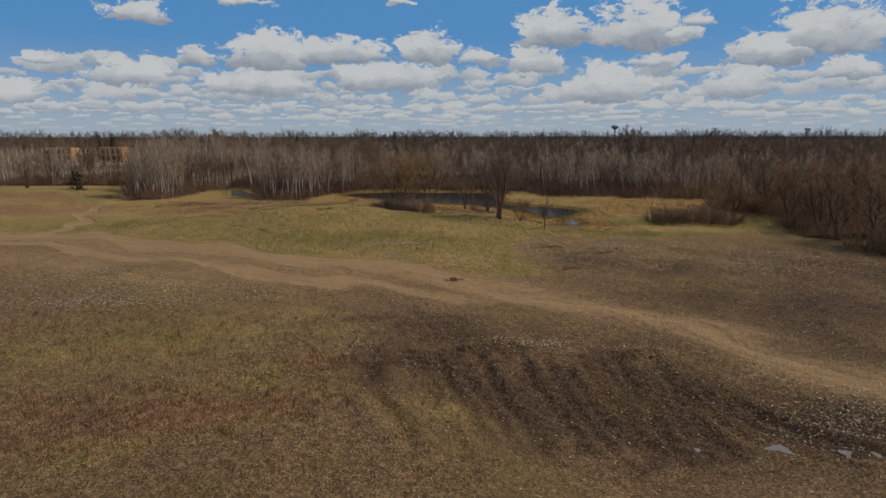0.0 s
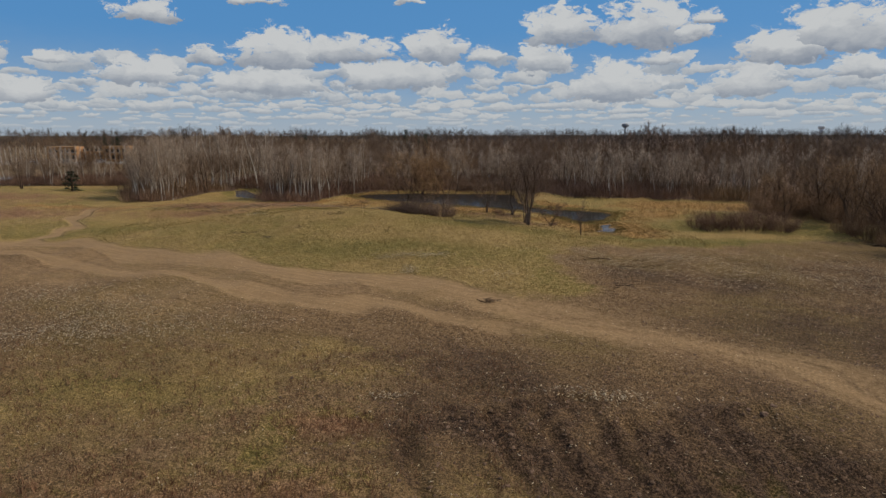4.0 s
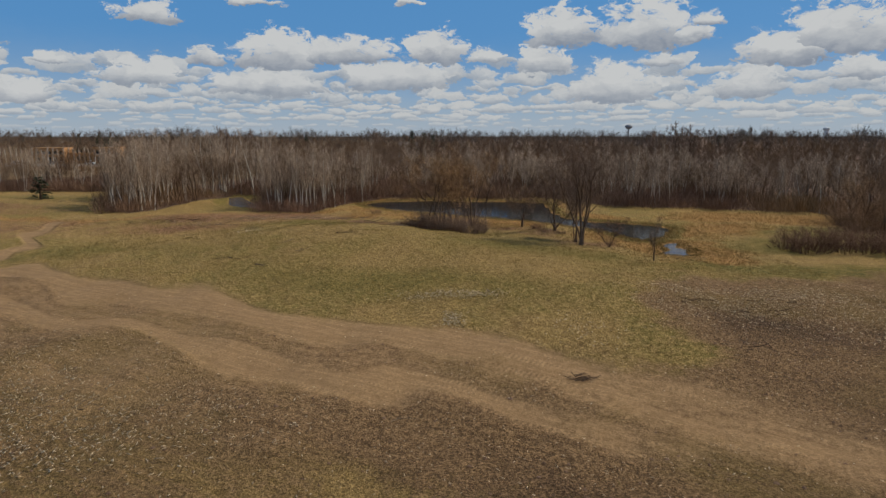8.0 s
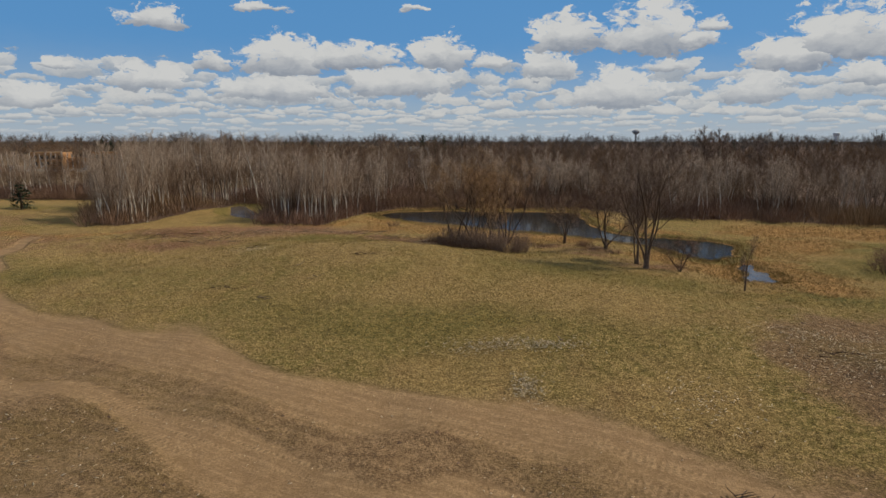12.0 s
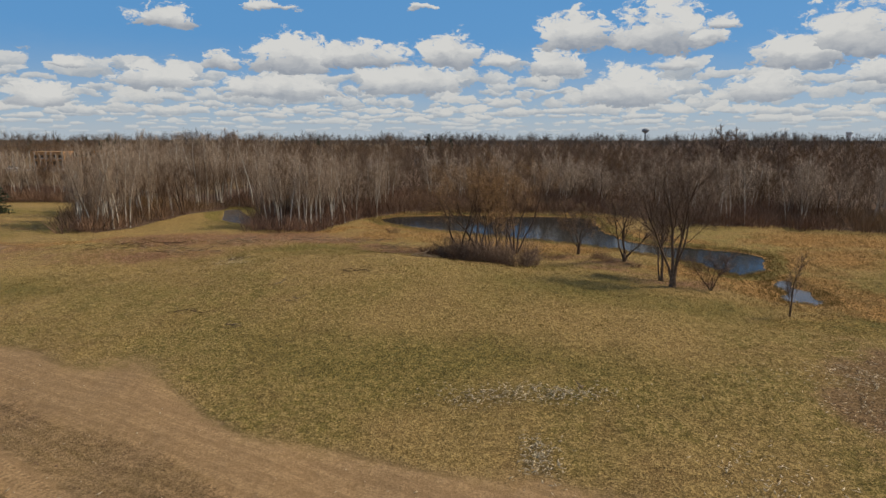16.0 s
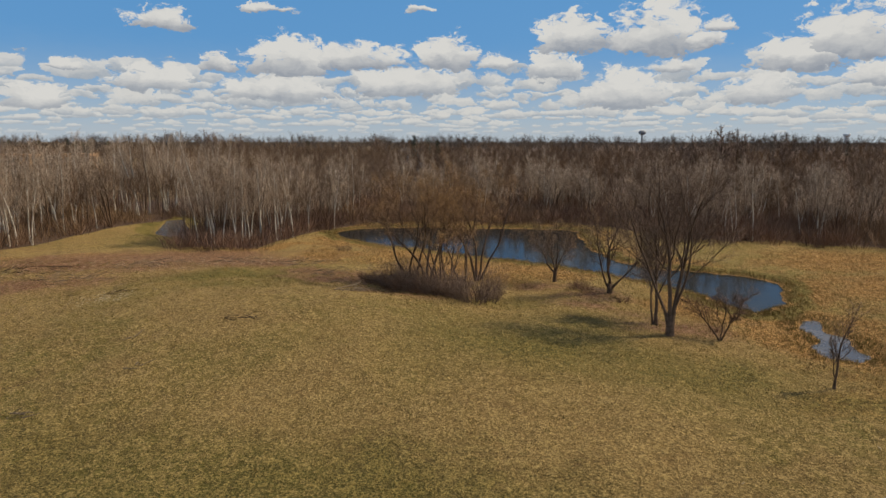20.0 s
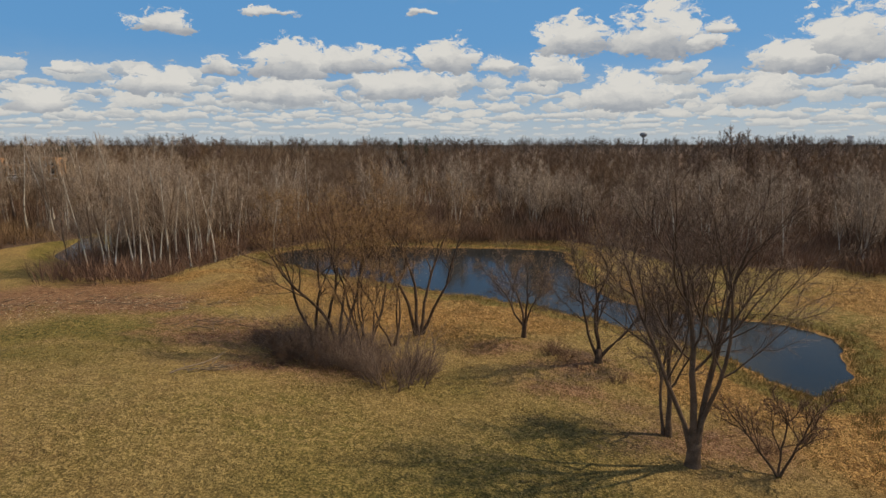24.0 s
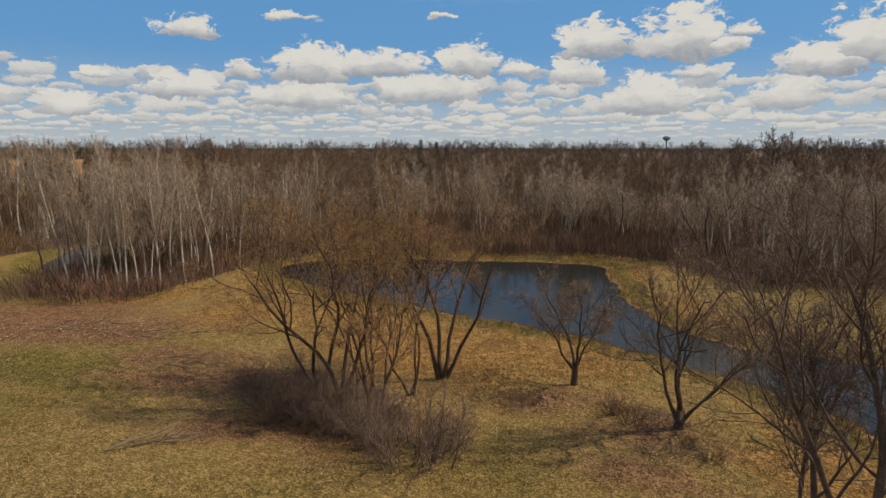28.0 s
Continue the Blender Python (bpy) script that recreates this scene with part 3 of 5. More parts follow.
    z["rust"] = np.maximum(z["rust"], many([(-7.6, 35.0, 2.6, 1.5), (-13.5, 27.4, 8, 2.4, 0.25), (-35, 123, 10, 6, 0.35), (-28, 119, 7, 3, 0.2), (-15.5, 111.5, 5.5, 3.0, 0.2), (-10, 105.5, 4.5, 2.2, 0.3), (-44, 117, 9, 5, 0.2)]) * 0.95)
    shore = np.exp(-(((inside_by(x, y, POND_LINE) + 1.2) / 1.0) ** 2)) + np.exp(-(((inside_by(x, y, SLOUGH_LINE) + 1.4) / 1.4) ** 2))
    z["green"] = np.maximum(z["green"], np.clip(shore, 0, 0.7))
    z["litter"] = step(y - wood_edge(x), -2.0, 3.0) * np.where((x < -70) & (y > 186), 0.6, 1.0)
    # Leaf litter under the bank trees; their shade is put into this colour too.
    z["litter"] = np.maximum(z["litter"], 0.5 * many([(7.5, 98.5, 5, 3.2), (5, 105, 4, 2, 0.3), (7, 109, 3, 1.6)]))
    return z


WOOD_EDGE = [(-400, 172), (-130, 170), (-111, 168), (-85, 166), (-78, 158), (-64, 124), (-58, 121), (-57, 124), (-56.5, 150), (-56, 163), (-50, 163), (-43, 147), (-40, 130), (-31, 131.5), (-26.5, 147), (-20, 156),
             (-10, 158), (0, 157.5), (12, 156), (19, 151), (23, 140), (30, 137), (38, 138), (45, 134), (55, 130), (62, 112), (66, 96), (72, 88), (400, 80)]


def wood_edge(x):
    return np.interp(x, [p[0] for p in WOOD_EDGE], [p[1] for p in WOOD_EDGE])


def mesh_object(name, verts, faces, mat, parent=None, label="", smooth=True):
    me = bpy.data.meshes.new(name)
    me.from_pydata([tuple(v) for v in verts], [], faces)
    if smooth:
        me.shade_smooth()
    me.materials.append(mat)
    ob = new(name, me)
    if parent:
        ob.parent = parent
    return tagged(ob, label)


def big_mesh(name, verts, tris, mat, smooth=False):
    """A mesh object from arrays of places and triangles."""
    me = bpy.data.meshes.new(name)
    me.vertices.add(len(verts))
    me.vertices.foreach_set("co", np.asarray(verts, np.float32).ravel())
    me.loops.add(3 * len(tris))
    me.loops.foreach_set("vertex_index", np.asarray(tris, np.int32).ravel())
    me.polygons.add(len(tris))
    me.polygons.foreach_set("loop_start", np.arange(0, 3 * len(tris), 3, dtype=np.int32))
    if smooth:
        me.polygons.foreach_set("use_smooth", np.ones(len(tris), bool))
    me.update(calc_edges=True)
    me.materials.append(mat)
    return new(name, me)


def build_ground():
    def axis(lo, hi, pitch, far, fine=None):
        mid = np.arange(lo, hi, pitch)
        if fine:
            mid = np.r_[np.arange(lo, fine[0], fine[1]), np.arange(fine[0], hi, pitch)]
        out = pitch * np.cumsum(1.22 ** np.arange(1, 60))
        out = out[out < far]
        return np.r_[(lo - out)[::-1], mid, hi + out]

    xs, ys = axis(-75, 60, 0.34, 4200), axis(16, 162, 0.5, 4400, (46, 0.28))
    x, y = np.meshgrid(xs, ys)
    shape, x, y = x.shape, x.ravel(), y.ravel()
    z = height(x, y)
    i = np.arange(len(x)).reshape(shape)
    a, b, c, d = (s.ravel() for s in (i[:-1, :-1], i[:-1, 1:], i[1:, 1:], i[1:, :-1]))
    ob = big_mesh("ground", np.stack([x, y, z], -1), np.concatenate([np.stack([a, b, c], -1), np.stack([a, c, d], -1)]), GROUND, True)
    for name, value in zones(x, y).items():
        ob.data.attributes.new(name, "FLOAT", "POINT").data.foreach_set("value", value.astype(np.float32))
    tagged(ob, "uneven field of dry grass, bare soil and wheel tracks", "ground", kind="structure")


def build_water(name, outline, z, label, past=0.5, mat=WATER):
    c = outline.mean(0)
    far = [c + (p - c) * (1 + past / max(np.hypot(*(p - c)), 0.5)) for p in outline]
    ob = mesh_object(name, [(*p, z) for p in far], [list(range(len(far)))], mat, smooth=False)
    tagged(ob, label, "water", kind="structure")


build_ground()
build_water("water_pond", POND_LINE, WATER_Z, "dark blue rippled pond water between grassy banks")
build_water("water_pool", POOL_LINE, WATER_Z, "small shallow pool beside the pond in yellow grass", 0.1, SHALLOW)
build_water("water_slough", SLOUGH_LINE, WATER_Z, "narrow still water running in between the aspens", 0.5, SHALLOW)
build_water("water_lake", LAKE_LINE, WATER_Z, "grey open water in the far field")
build_water("water_flood", FLOOD_LINE, WATER_Z + 0.05, "pale flood water shining behind bare willow shrubs")
for px, py, rx, ry, turn in PUDDLES:
    ring = [(px + math.cos(a) * rx * (1 + 0.25 * math.sin(3 * a + px)) * math.cos(turn) - math.sin(a) * ry * math.sin(turn),
             py + math.cos(a) * rx * math.sin(turn) + math.sin(a) * ry * (1 + 0.2 * math.cos(2 * a + py)) * math.cos(turn)) for a in np.linspace(0, 2 * math.pi, 28, endpoint=False)]
    tagged(mesh_object("puddle", [(*p, ground_z(px, py) + 0.026) for p in ring], [list(range(28))], MUDDY, smooth=False), "muddy rain puddle in wheel-churned dark soil", "puddle", "puddles in the soil", "structure")

# ---- trees ----
class Wood:
    """Collects tapered stems as places and triangles."""

    def __init__(self):
        self.v, self.f = [], []

    def tube(self, pts, radii, sides):
        base, n = len(self.v), len(pts)
        for i in range(n - 1):
            d = (pts[min(i + 1, n - 1)] - pts[max(i - 1, 0)])
            a = d.orthogonal().normalized()
            b = d.normalized().cross(a)
            for s in range(sides):
                w = 2 * math.pi * s / sides
                self.v.append(pts[i] + (a * math.cos(w) + b * math.sin(w)) * radii[i])
        self.v.append(pts[-1])
        tip = len(self.v) - 1
        for i in range(n - 2):
            for s in range(sides):
                p, q = base + i * sides + s, base + i * sides + (s + 1) % sides
                self.f += [(p, q, q + sides), (p, q + sides, p + sides)]
        last = base + (n - 2) * sides
        self.f += [(last + s, last + (s + 1) % sides, tip) for s in range(sides)]

    def arrays(self):
        return np.array([tuple(p) for p in self.v], np.float32).reshape(-1, 3), np.array(self.f, np.int32).reshape(-1, 3)


def turned(d, angle, spin):
    side = d.orthogonal().normalized()
    side.rotate(Matrix.Rotation(spin, 3, d).to_quaternion())
    return (d * math.cos(angle) + side * math.sin(angle)).normalized()


def grow(rng, woods, start, d, length, radius, level, spec, limbs=None):
    """One stem with all that branches off it; woods holds one Wood a level. limbs: takes the Woods of each limb of the trunk by itself."""
    n, sides = spec["segs"][level], spec["sides"][level]
    pts, dirs = [start.copy()], [d.copy()]
    for i in range(n):
        d = (d + Vector((rng.uniform(-1, 1), rng.uniform(-1, 1), rng.uniform(-1, 1))) * spec["wobble"][level] + Vector((0, 0, spec["lift"][level]))).normalized()
        pts.append(pts[-1] + d * (length / n))
        dirs.append(d.copy())
    radii = [max(radius * (1 - (i / n) * spec["taper"][level]), spec["least"][level]) for i in range(n + 1)]
    if level == 0:
        radii[0] *= 1.35
    woods[level].tube(pts, radii, sides)
    if level + 1 >= len(spec["segs"]):
        return
    kids = spec["kids"][level]
    kids = max(1, round(kids * rng.uniform(0.8, 1.2)))
    spin = rng.uniform(0, 6.28)
    for j in range(kids):
        t = spec["from"][level] + (1 - spec["from"][level]) * (j + rng.uniform(0.1, 0.9)) / kids
        i = min(int(t * n), n - 1)
        at = pts[i].lerp(pts[i + 1], t * n - i)
        spin += 2.4 + rng.uniform(-0.5, 0.5)
        angle = radians(rng.uniform(*spec["angle"][level]))
        shrink = spec["top"][level]
        long = length * spec["ratio"][level] * rng.uniform(0.75, 1.2) * (1 - (1 - shrink) * (t - spec["from"][level]) / (1 - spec["from"][level] + 1e-6))
        rad = min(radii[i] * spec["thin"][level], radii[i] * 0.9)
        if limbs is not None:
            woods = [Wood() for _ in spec["segs"]]
            limbs.append(woods)
        grow(rng, woods, at, turned(dirs[i], angle, spin), long, rad, level + 1, spec)


def join(woods):
    v, f, base = [], [], 0
    for w in woods:
        a, b = w.arrays()
        v.append(a), f.append(b + base)
        base += len(a)
    return np.concatenate(v), np.concatenate(f)


MAPLE = dict(segs=[9, 7, 5, 3, 1], sides=[9, 6, 4, 3, 3], wobble=[0.13, 0.2, 0.22, 0.22, 0], lift=[0.05, 0.1, 0.08, 0.07, 0], taper=[0.72, 0.78, 0.85, 0.8, 1],
             kids=[9, 8, 8, 7], angle=[(24, 46), (28, 50), (28, 55), (20, 55)], ratio=[0.5, 0.5, 0.5, 0.55], top=[0.6, 0.6, 0.6, 0.7], thin=[0.52, 0.52, 0.5, 0.6], least=[0.03, 0.02, 0.014, 0.01, 0.008])
MAPLE["from"] = [0.28, 0.22, 0.18, 0.12]
WILLOW = dict(segs=[8, 6, 5, 3, 1], sides=[8, 6, 4, 3, 3], wobble=[0.27, 0.3, 0.28, 0.24, 0], lift=[0.09, 0.11, 0.06, 0.04, 0], taper=[0.68, 0.75, 0.85, 0.8, 1],
              kids=[6, 7, 8, 7], angle=[(26, 54), (28, 55), (28, 58), (20, 58)], ratio=[0.56, 0.52, 0.5, 0.5], top=[0.65, 0.6, 0.6, 0.7], thin=[0.62, 0.56, 0.5, 0.6], least=[0.03, 0.018, 0.011, 0.0065, 0.0045])
WILLOW["from"] = [0.25, 0.22, 0.18, 0.12]
ASPEN = dict(segs=[9, 5, 3, 1], sides=[6, 4, 3, 3], wobble=[0.09, 0.2, 0.22, 0], lift=[0.04, 0.14, 0.1, 0], taper=[0.85, 0.9, 0.8, 1],
             kids=[19, 7, 6], angle=[(26, 50), (28, 50), (22, 50)], ratio=[0.26, 0.48, 0.55], top=[0.5, 0.6, 0.7], thin=[0.4, 0.55, 0.7], least=[0.035, 0.018, 0.012, 0.009])
ASPEN["from"] = [0.3, 0.2, 0.15]
SHRUB = dict(segs=[4, 3, 1], sides=[4, 3, 3], wobble=[0.3, 0.3, 0], lift=[0.05, 0.05, 0], taper=[0.85, 0.9, 1],
             kids=[9, 8], angle=[(24, 58), (24, 60)], ratio=[0.42, 0.5], top=[0.6, 0.7], thin=[0.5, 0.6], least=[0.009, 0.006, 0.004])
CLUMP_WILLOW = dict(WILLOW, kids=[5, 6, 8, 7], angle=[(20, 42), (22, 46), (28, 60), (20, 62)], ratio=[0.5, 0.52, 0.5, 0.5], least=[0.025, 0.016, 0.01, 0.006, 0.0045])
CLUMP_WILLOW["from"] = [0.4, 0.28, 0.2, 0.12]
SHRUB["from"] = [0.15, 0.1]


def catkins(rng, fine, rate, size):
    """Small buds on the ends of the last twigs."""
    out = Wood()
    for tip in fine.v[3::4]:
        if rng.random() < rate:
            s, b = size * rng.uniform(0.7, 1.3), len(out.v)
            out.v += [tip + Vector(p) * s for p in ((1, 0, 0), (-0.5, 0.87, 0), (-0.5, -0.87, 0), (0, 0, 1.5), (0, 0, -1.5))]
            out.f += [(b, b + 1, b + 3), (b + 1, b + 2, b + 3), (b + 2, b, b + 3), (b + 1, b, b + 4), (b + 2, b + 1, b + 4), (b, b + 2, b + 4)]
    return out


def tree_thing(name, stems, spec, seed, bark, twig, fine_from, buds=0.0, split=True, foot=None):
    """An Empty with a trunk for each stem, its limbs and a crown of twigs. stems: place, direction, length, radius."""
    root = new(name)
    rng = random.Random(seed)
    crown = []
    if foot:
        wood, (high, wide) = Wood(), foot
        wood.tube([Vector((0, 0, -0.1)), Vector((0, 0, 0.25)), Vector((0.02, 0, 0.9)), Vector((0.05, 0.02, high)), Vector((0.06, 0.03, high + 0.5))], [wide * 1.5, wide * 1.15, wide, wide * 1.05, 0.05], 12)
        big_part("trunk", [wood], bark, root)
    for at, d, length, radius in stems:
        woods, limbs = [Wood() for _ in spec["segs"]], []
        grow(rng, woods, Vector(at), Vector(d).normalized(), length, radius, 0, spec, limbs)
        big_part("trunk", [woods[0]], bark, root)
        for limb in limbs:
            if split:
                big_part("limb", limb[1:fine_from], bark, root)
                crown += limb[fine_from:]
            else:
                crown += limb[1:]
    big_part("crown", crown, twig, root)
    if buds:
        last = len(spec["segs"]) - fine_from
        big_part("blossom", [catkins(rng, w, buds, 0.024) for w in crown[last - 1::last]], CATKIN, root)
    return root


def big_part(name, woods, mat, parent):
    v, f = join(woods)
    ob = big_mesh(name, v, f, mat, True)
    ob.parent = parent
    return ob


def stand(ob, x, y, turn=0.0, size=1.0, sink=0.06):
    ob.matrix_basis = Matrix.LocRotScale((x, y, ground_z(x, y) - sink), Euler((0, 0, turn)), (size, size, size))
    return ob

# ---- trees beside the pond ----
t = tree_thing("maple_tree", [((-0.03, 0, 0.8), (-0.05, -0.02, 1), 9.2, 0.15), ((0.1, 0.05, 0.8), (0.2, 0.05, 1), 9.3, 0.14), ((-0.1, 0.06, 0.8), (-0.15, 0.12, 1), 8.5, 0.11), ((0.04, -0.06, 0.9), (0.09, -0.12, 1), 8.6, 0.1)], dict(MAPLE, kids=[9, 8, 8, 7], angle=[(26, 52), (28, 54), (28, 58), (20, 58)], ratio=[0.54, 0.52, 0.5, 0.6], least=[0.03, 0.018, 0.011, 0.0065, 0.0045]), 11, BARK_GREY, TWIG_GREY, 3, 0.0, True, (0.95, 0.25))
tagged(stand(t, 8.9, 95.6), "tall bare maple with several grey stems on the bank", "tree")
t = tree_thing("maple_tree", [((0, 0, 0), (-0.08, 0.05, 1), 7.2, 0.13), ((-0.2, 0.1, 0), (-0.26, 0.1, 1), 5.8, 0.08)], MAPLE, 5, BARK_GREY, TWIG_GREY, 3)
tagged(stand(t, 8.9, 98.4), "slimmer bare maple behind a taller one", "tree")
t = tree_thing("willow_tree", [((-0.05, 0, 0.35), (-0.36, 0.05, 1), 6.2, 0.09), ((0, 0.05, 0.4), (-0.12, 0.12, 1), 6.5, 0.095), ((0.05, 0, 0.4), (0.2, -0.05, 1), 6.2, 0.085), ((0.1, 0, 0.4), (0.55, 0.06, 1), 6.0, 0.085), ((0.12, 0, 0.35), (1.0, 0, 1), 4.8, 0.065)],
               dict(WILLOW, kids=[6, 7, 8, 8]), 21, BARK_DARK, TWIG_GREY, 3, 0.12, True, (0.45, 0.19))
tagged(stand(t, 7.8, 107.5), "low fan-shaped bare willow on the pond bank", "tree")
t = tree_thing("willow_tree", [((-0.04, 0, 0.9), (-0.6, 0.05, 1), 4.0, 0.075), ((0, 0.04, 1.0), (-0.16, 0.12, 1), 4.6, 0.085), ((0.03, 0, 1.0), (0.26, -0.05, 1), 4.4, 0.08), ((0.05, 0, 0.9), (0.65, 0.06, 1), 3.6, 0.065)],
               dict(WILLOW, kids=[6, 7, 8, 8]), 8, BARK_DARK, TWIG_GREY, 3, 0.1, True, (1.0, 0.16))
tagged(stand(t, 4.0, 113.2), "small bare willow with a short dark trunk", "tree")
# each: x, y, height, radius, seed, leans of its stems
CLUMP = [(-3.3, 114.0, 10.0, 0.13, 3, (-0.1, 0.08, 0.24, 0.42)), (-4.7, 111.3, 8.4, 0.075, 4, (-0.2, 0.05, 0.2)), (-6.0, 109.3, 8.0, 0.075, 6, (-0.3, 0.05, 0.24)),
         (-8.0, 109.4, 9.2, 0.125, 7, (0.12, 0.36, -0.3)), (-9.2, 110.4, 9.0, 0.115, 9, (-0.12, -0.3, 0.06)), (-7.0, 111.4, 8.6, 0.08, 12, (0.0, -0.2, 0.3)), (-6.2, 107.0, 5.4, 0.05, 14, (-0.25, 0.1, 0.3))]
for x, y, long, r, seed, leans in CLUMP:
    stems = [((0.12 * i - 0.15, 0.08 * (i % 2), 0), (lean, 0.08 * (i % 3 - 1), 1), long * (1 - 0.38 * abs(lean)), r * (1 - 0.3 * abs(lean))) for i, lean in enumerate(leans)]
    t = tree_thing("willow_tree", stems, CLUMP_WILLOW, seed, BARK_DARK, TWIG_RUST, 3, 0.5)
    tagged(stand(t, x, y), "bare willow of a clump, rust-brown catkins on its twigs", "tree", "willow clump by the pond")
t = tree_thing("sapling", [((0, 0, 0), (0.05, 0, 1), 4.6, 0.075), ((-0.03, 0.02, 0.7), (-0.3, 0, 1), 2.2, 0.03)], dict(ASPEN, kids=[15, 6, 4], least=[0.02, 0.014, 0.01, 0.008], wobble=[0.12, 0.16, 0.2, 0]), 31, BARK_GREY, TWIG_GREY, 2)
tagged(stand(t, 14.65, 87.2), "slender bare sapling in yellow grass near the pool", "tree")
t = tree_thing("small_tree", [((0, 0, 0), (0.3, 0, 1), 3.0, 0.055), ((-0.05, 0, 0), (-0.35, 0, 1), 3.1, 0.055), ((0, 0.1, 0), (0, 0.2, 1), 2.9, 0.05)], WILLOW, 41, BARK_DARK, TWIG_RED, 3)
tagged(stand(t, 12.1, 95.2), "low bushy bare tree beside a tall maple", "tree")


def shrub(seed, stems, high, wide, mat):
    rng, woods = random.Random(seed), [Wood(), Wood(), Wood()]
    for _ in range(stems):
        a, r = rng.uniform(0, 6.28), wide * math.sqrt(rng.random()) * 0.45
        lean = r / wide * 1.7
        grow(rng, woods, Vector((math.cos(a) * r, math.sin(a) * r, 0)), Vector((math.cos(a) * lean, math.sin(a) * lean, 1)).normalized(), high * rng.uniform(0.35, 1.15), 0.022, 0, SHRUB)
    root = new("shrub")
    big_part("wood", woods[:2], mat, root)
    big_part("crown", woods[2:], mat, root)
    return root


SHRUB_GREY, SHRUB_RUST, SHRUB_RED = shrub(1, 60, 2.5, 3.0, TWIG_GREY), shrub(2, 70, 3.2, 3.6, TWIG_RUST), shrub(3, 40, 1.8, 2.6, TWIG_RED)


def place_shrub(kind, x, y, size, label, group=""):
    ob = copy_thing(kind, Matrix())
    stand(ob, x, y, (x * 7.3 + y) % 6.28, size)
    return tagged(ob, label, "shrub", group)


for x, y, s in [(-9.2, 106.8, 1.0), (-10.9, 108.4, 1.0), (-12.3, 110.2, 0.7), (-6.0, 106.0, 0.8), (-8.8, 105.6, 0.4), (-11.6, 109.4, 0.8), (-13.4, 111.4, 0.6), (-5.4, 104.2, 0.5)]:
    place_shrub(SHRUB_RED, x, y, s, "dense dark brown brush at the foot of willows", "brush under the willow clump")
for x, y, s in [(-3.6, 103.9, 1.3), (-5.4, 105.4, 0.8), (-6.4, 107.0, 1.1), (-8.6, 107.6, 1.2), (-10.2, 108.8, 1.1), (-2.6, 105.2, 0.6), (-7.6, 106.2, 1.0)]:
    place_shrub(SHRUB_GREY, x, y, s, "dense grey-brown brush at the foot of willows", "brush under the willow clump")
for x, y, s in [(5.9, 108.4, 0.55), (5.2, 109.4, 0.5), (8.3, 104.8, 0.35), (12.8, 97.5, 0.4), (-19.5, 131.5, 0.6)]:
    place_shrub(SHRUB_RED, x, y, s, "small bare bush in the dry bank grass")
for x, y, s in [(33.6, 97.2, 1.3), (35.4, 95.4, 1.5), (37.4, 96.4, 1.7), (39.4, 94.6, 1.6), (41.6, 95.2, 1.7), (43.6, 93.2, 1.5), (36.4, 99.0, 1.4), (40.2, 98.2, 1.6), (45.2, 95.4, 1.4), (43.2, 97.8, 1.4)]:
    place_shrub(SHRUB_RED, x, y, s, "low reddish thicket bush in the green grass", "thicket in the grass")
BIG_WILLOW = tree_thing("willow_tree", [((0, 0, 0), (0.25, 0, 1), 7.6, 0.18), ((-0.2, 0.1, 0), (-0.35, 0.1, 1), 7.4, 0.16), ((0, 0.2, 0), (0.05, 0.3, 1), 8.0, 0.15), ((0.1, -0.2, 0), (0.1, -0.4, 1), 7.0, 0.13)], dict(WILLOW, kids=[6, 7, 7, 6]), 55, BARK_DARK, TWIG_RUST, 3, 0.3)
tagged(stand(BIG_WILLOW, 54, 86), "broad bare willow with many stems at the field edge", "tree", "willows at the field edge")
for i, (x, y, s) in enumerate([(58, 80, 1.0), (52, 79, 0.85), (60, 90, 1.1), (55, 96, 1.0), (61, 99, 1.05), (57, 106, 1.0), (52, 112, 0.8), (63, 110, 1.1), (66, 84, 1.15), (50, 104, 0.6), (68, 96, 1.2), (56, 119, 0.8), (54.5, 75, 0.95), (60, 74, 1.1), (64, 78, 1.15), (57, 90, 1.0), (62.5, 94, 1.2), (64, 103, 1.1), (59, 112, 0.9)]):
    stand(copy_thing(BIG_WILLOW, Matrix()), x, y, i * 1.7, s)
rng = random.Random(77)
for i in range(44):
    x, y = rng.uniform(50, 67), rng.uniform(68, 118)
    x += max(0, (y - 108)) * 0.3
    if y < 84:
        x += 1.5
    place_shrub(SHRUB_RUST, x, y, rng.uniform(0.9, 1.7), "large rust-brown willow bush at the edge of the field", "willow bushes at the field edge")
for ob in (SHRUB_GREY, SHRUB_RUST, SHRUB_RED):
    for o in (*ob.children_recursive, ob):
        bpy.data.objects.remove(o)

# ---- aspens at the wood's edge ----
ASPENS = []
for i in range(6):
    ASPENS.append(tree_thing("aspen_tree", [((0, 0, 0), (random.Random(i).uniform(-0.1, 0.1), 0, 1), 9.2 + 0.4 * i, 0.082 + 0.008 * i)], ASPEN, 100 + i, BARK_PALE if i % 3 else BARK_GREY, TWIG_PALE, 2, 0.0, False))
rng = random.Random(5)
spots = []


def clear_of(x, y):
    return all(inside_by(np.array([x]), np.array([y]), line)[0] < -1.0 for line in (POND_LINE, SLOUGH_LINE))


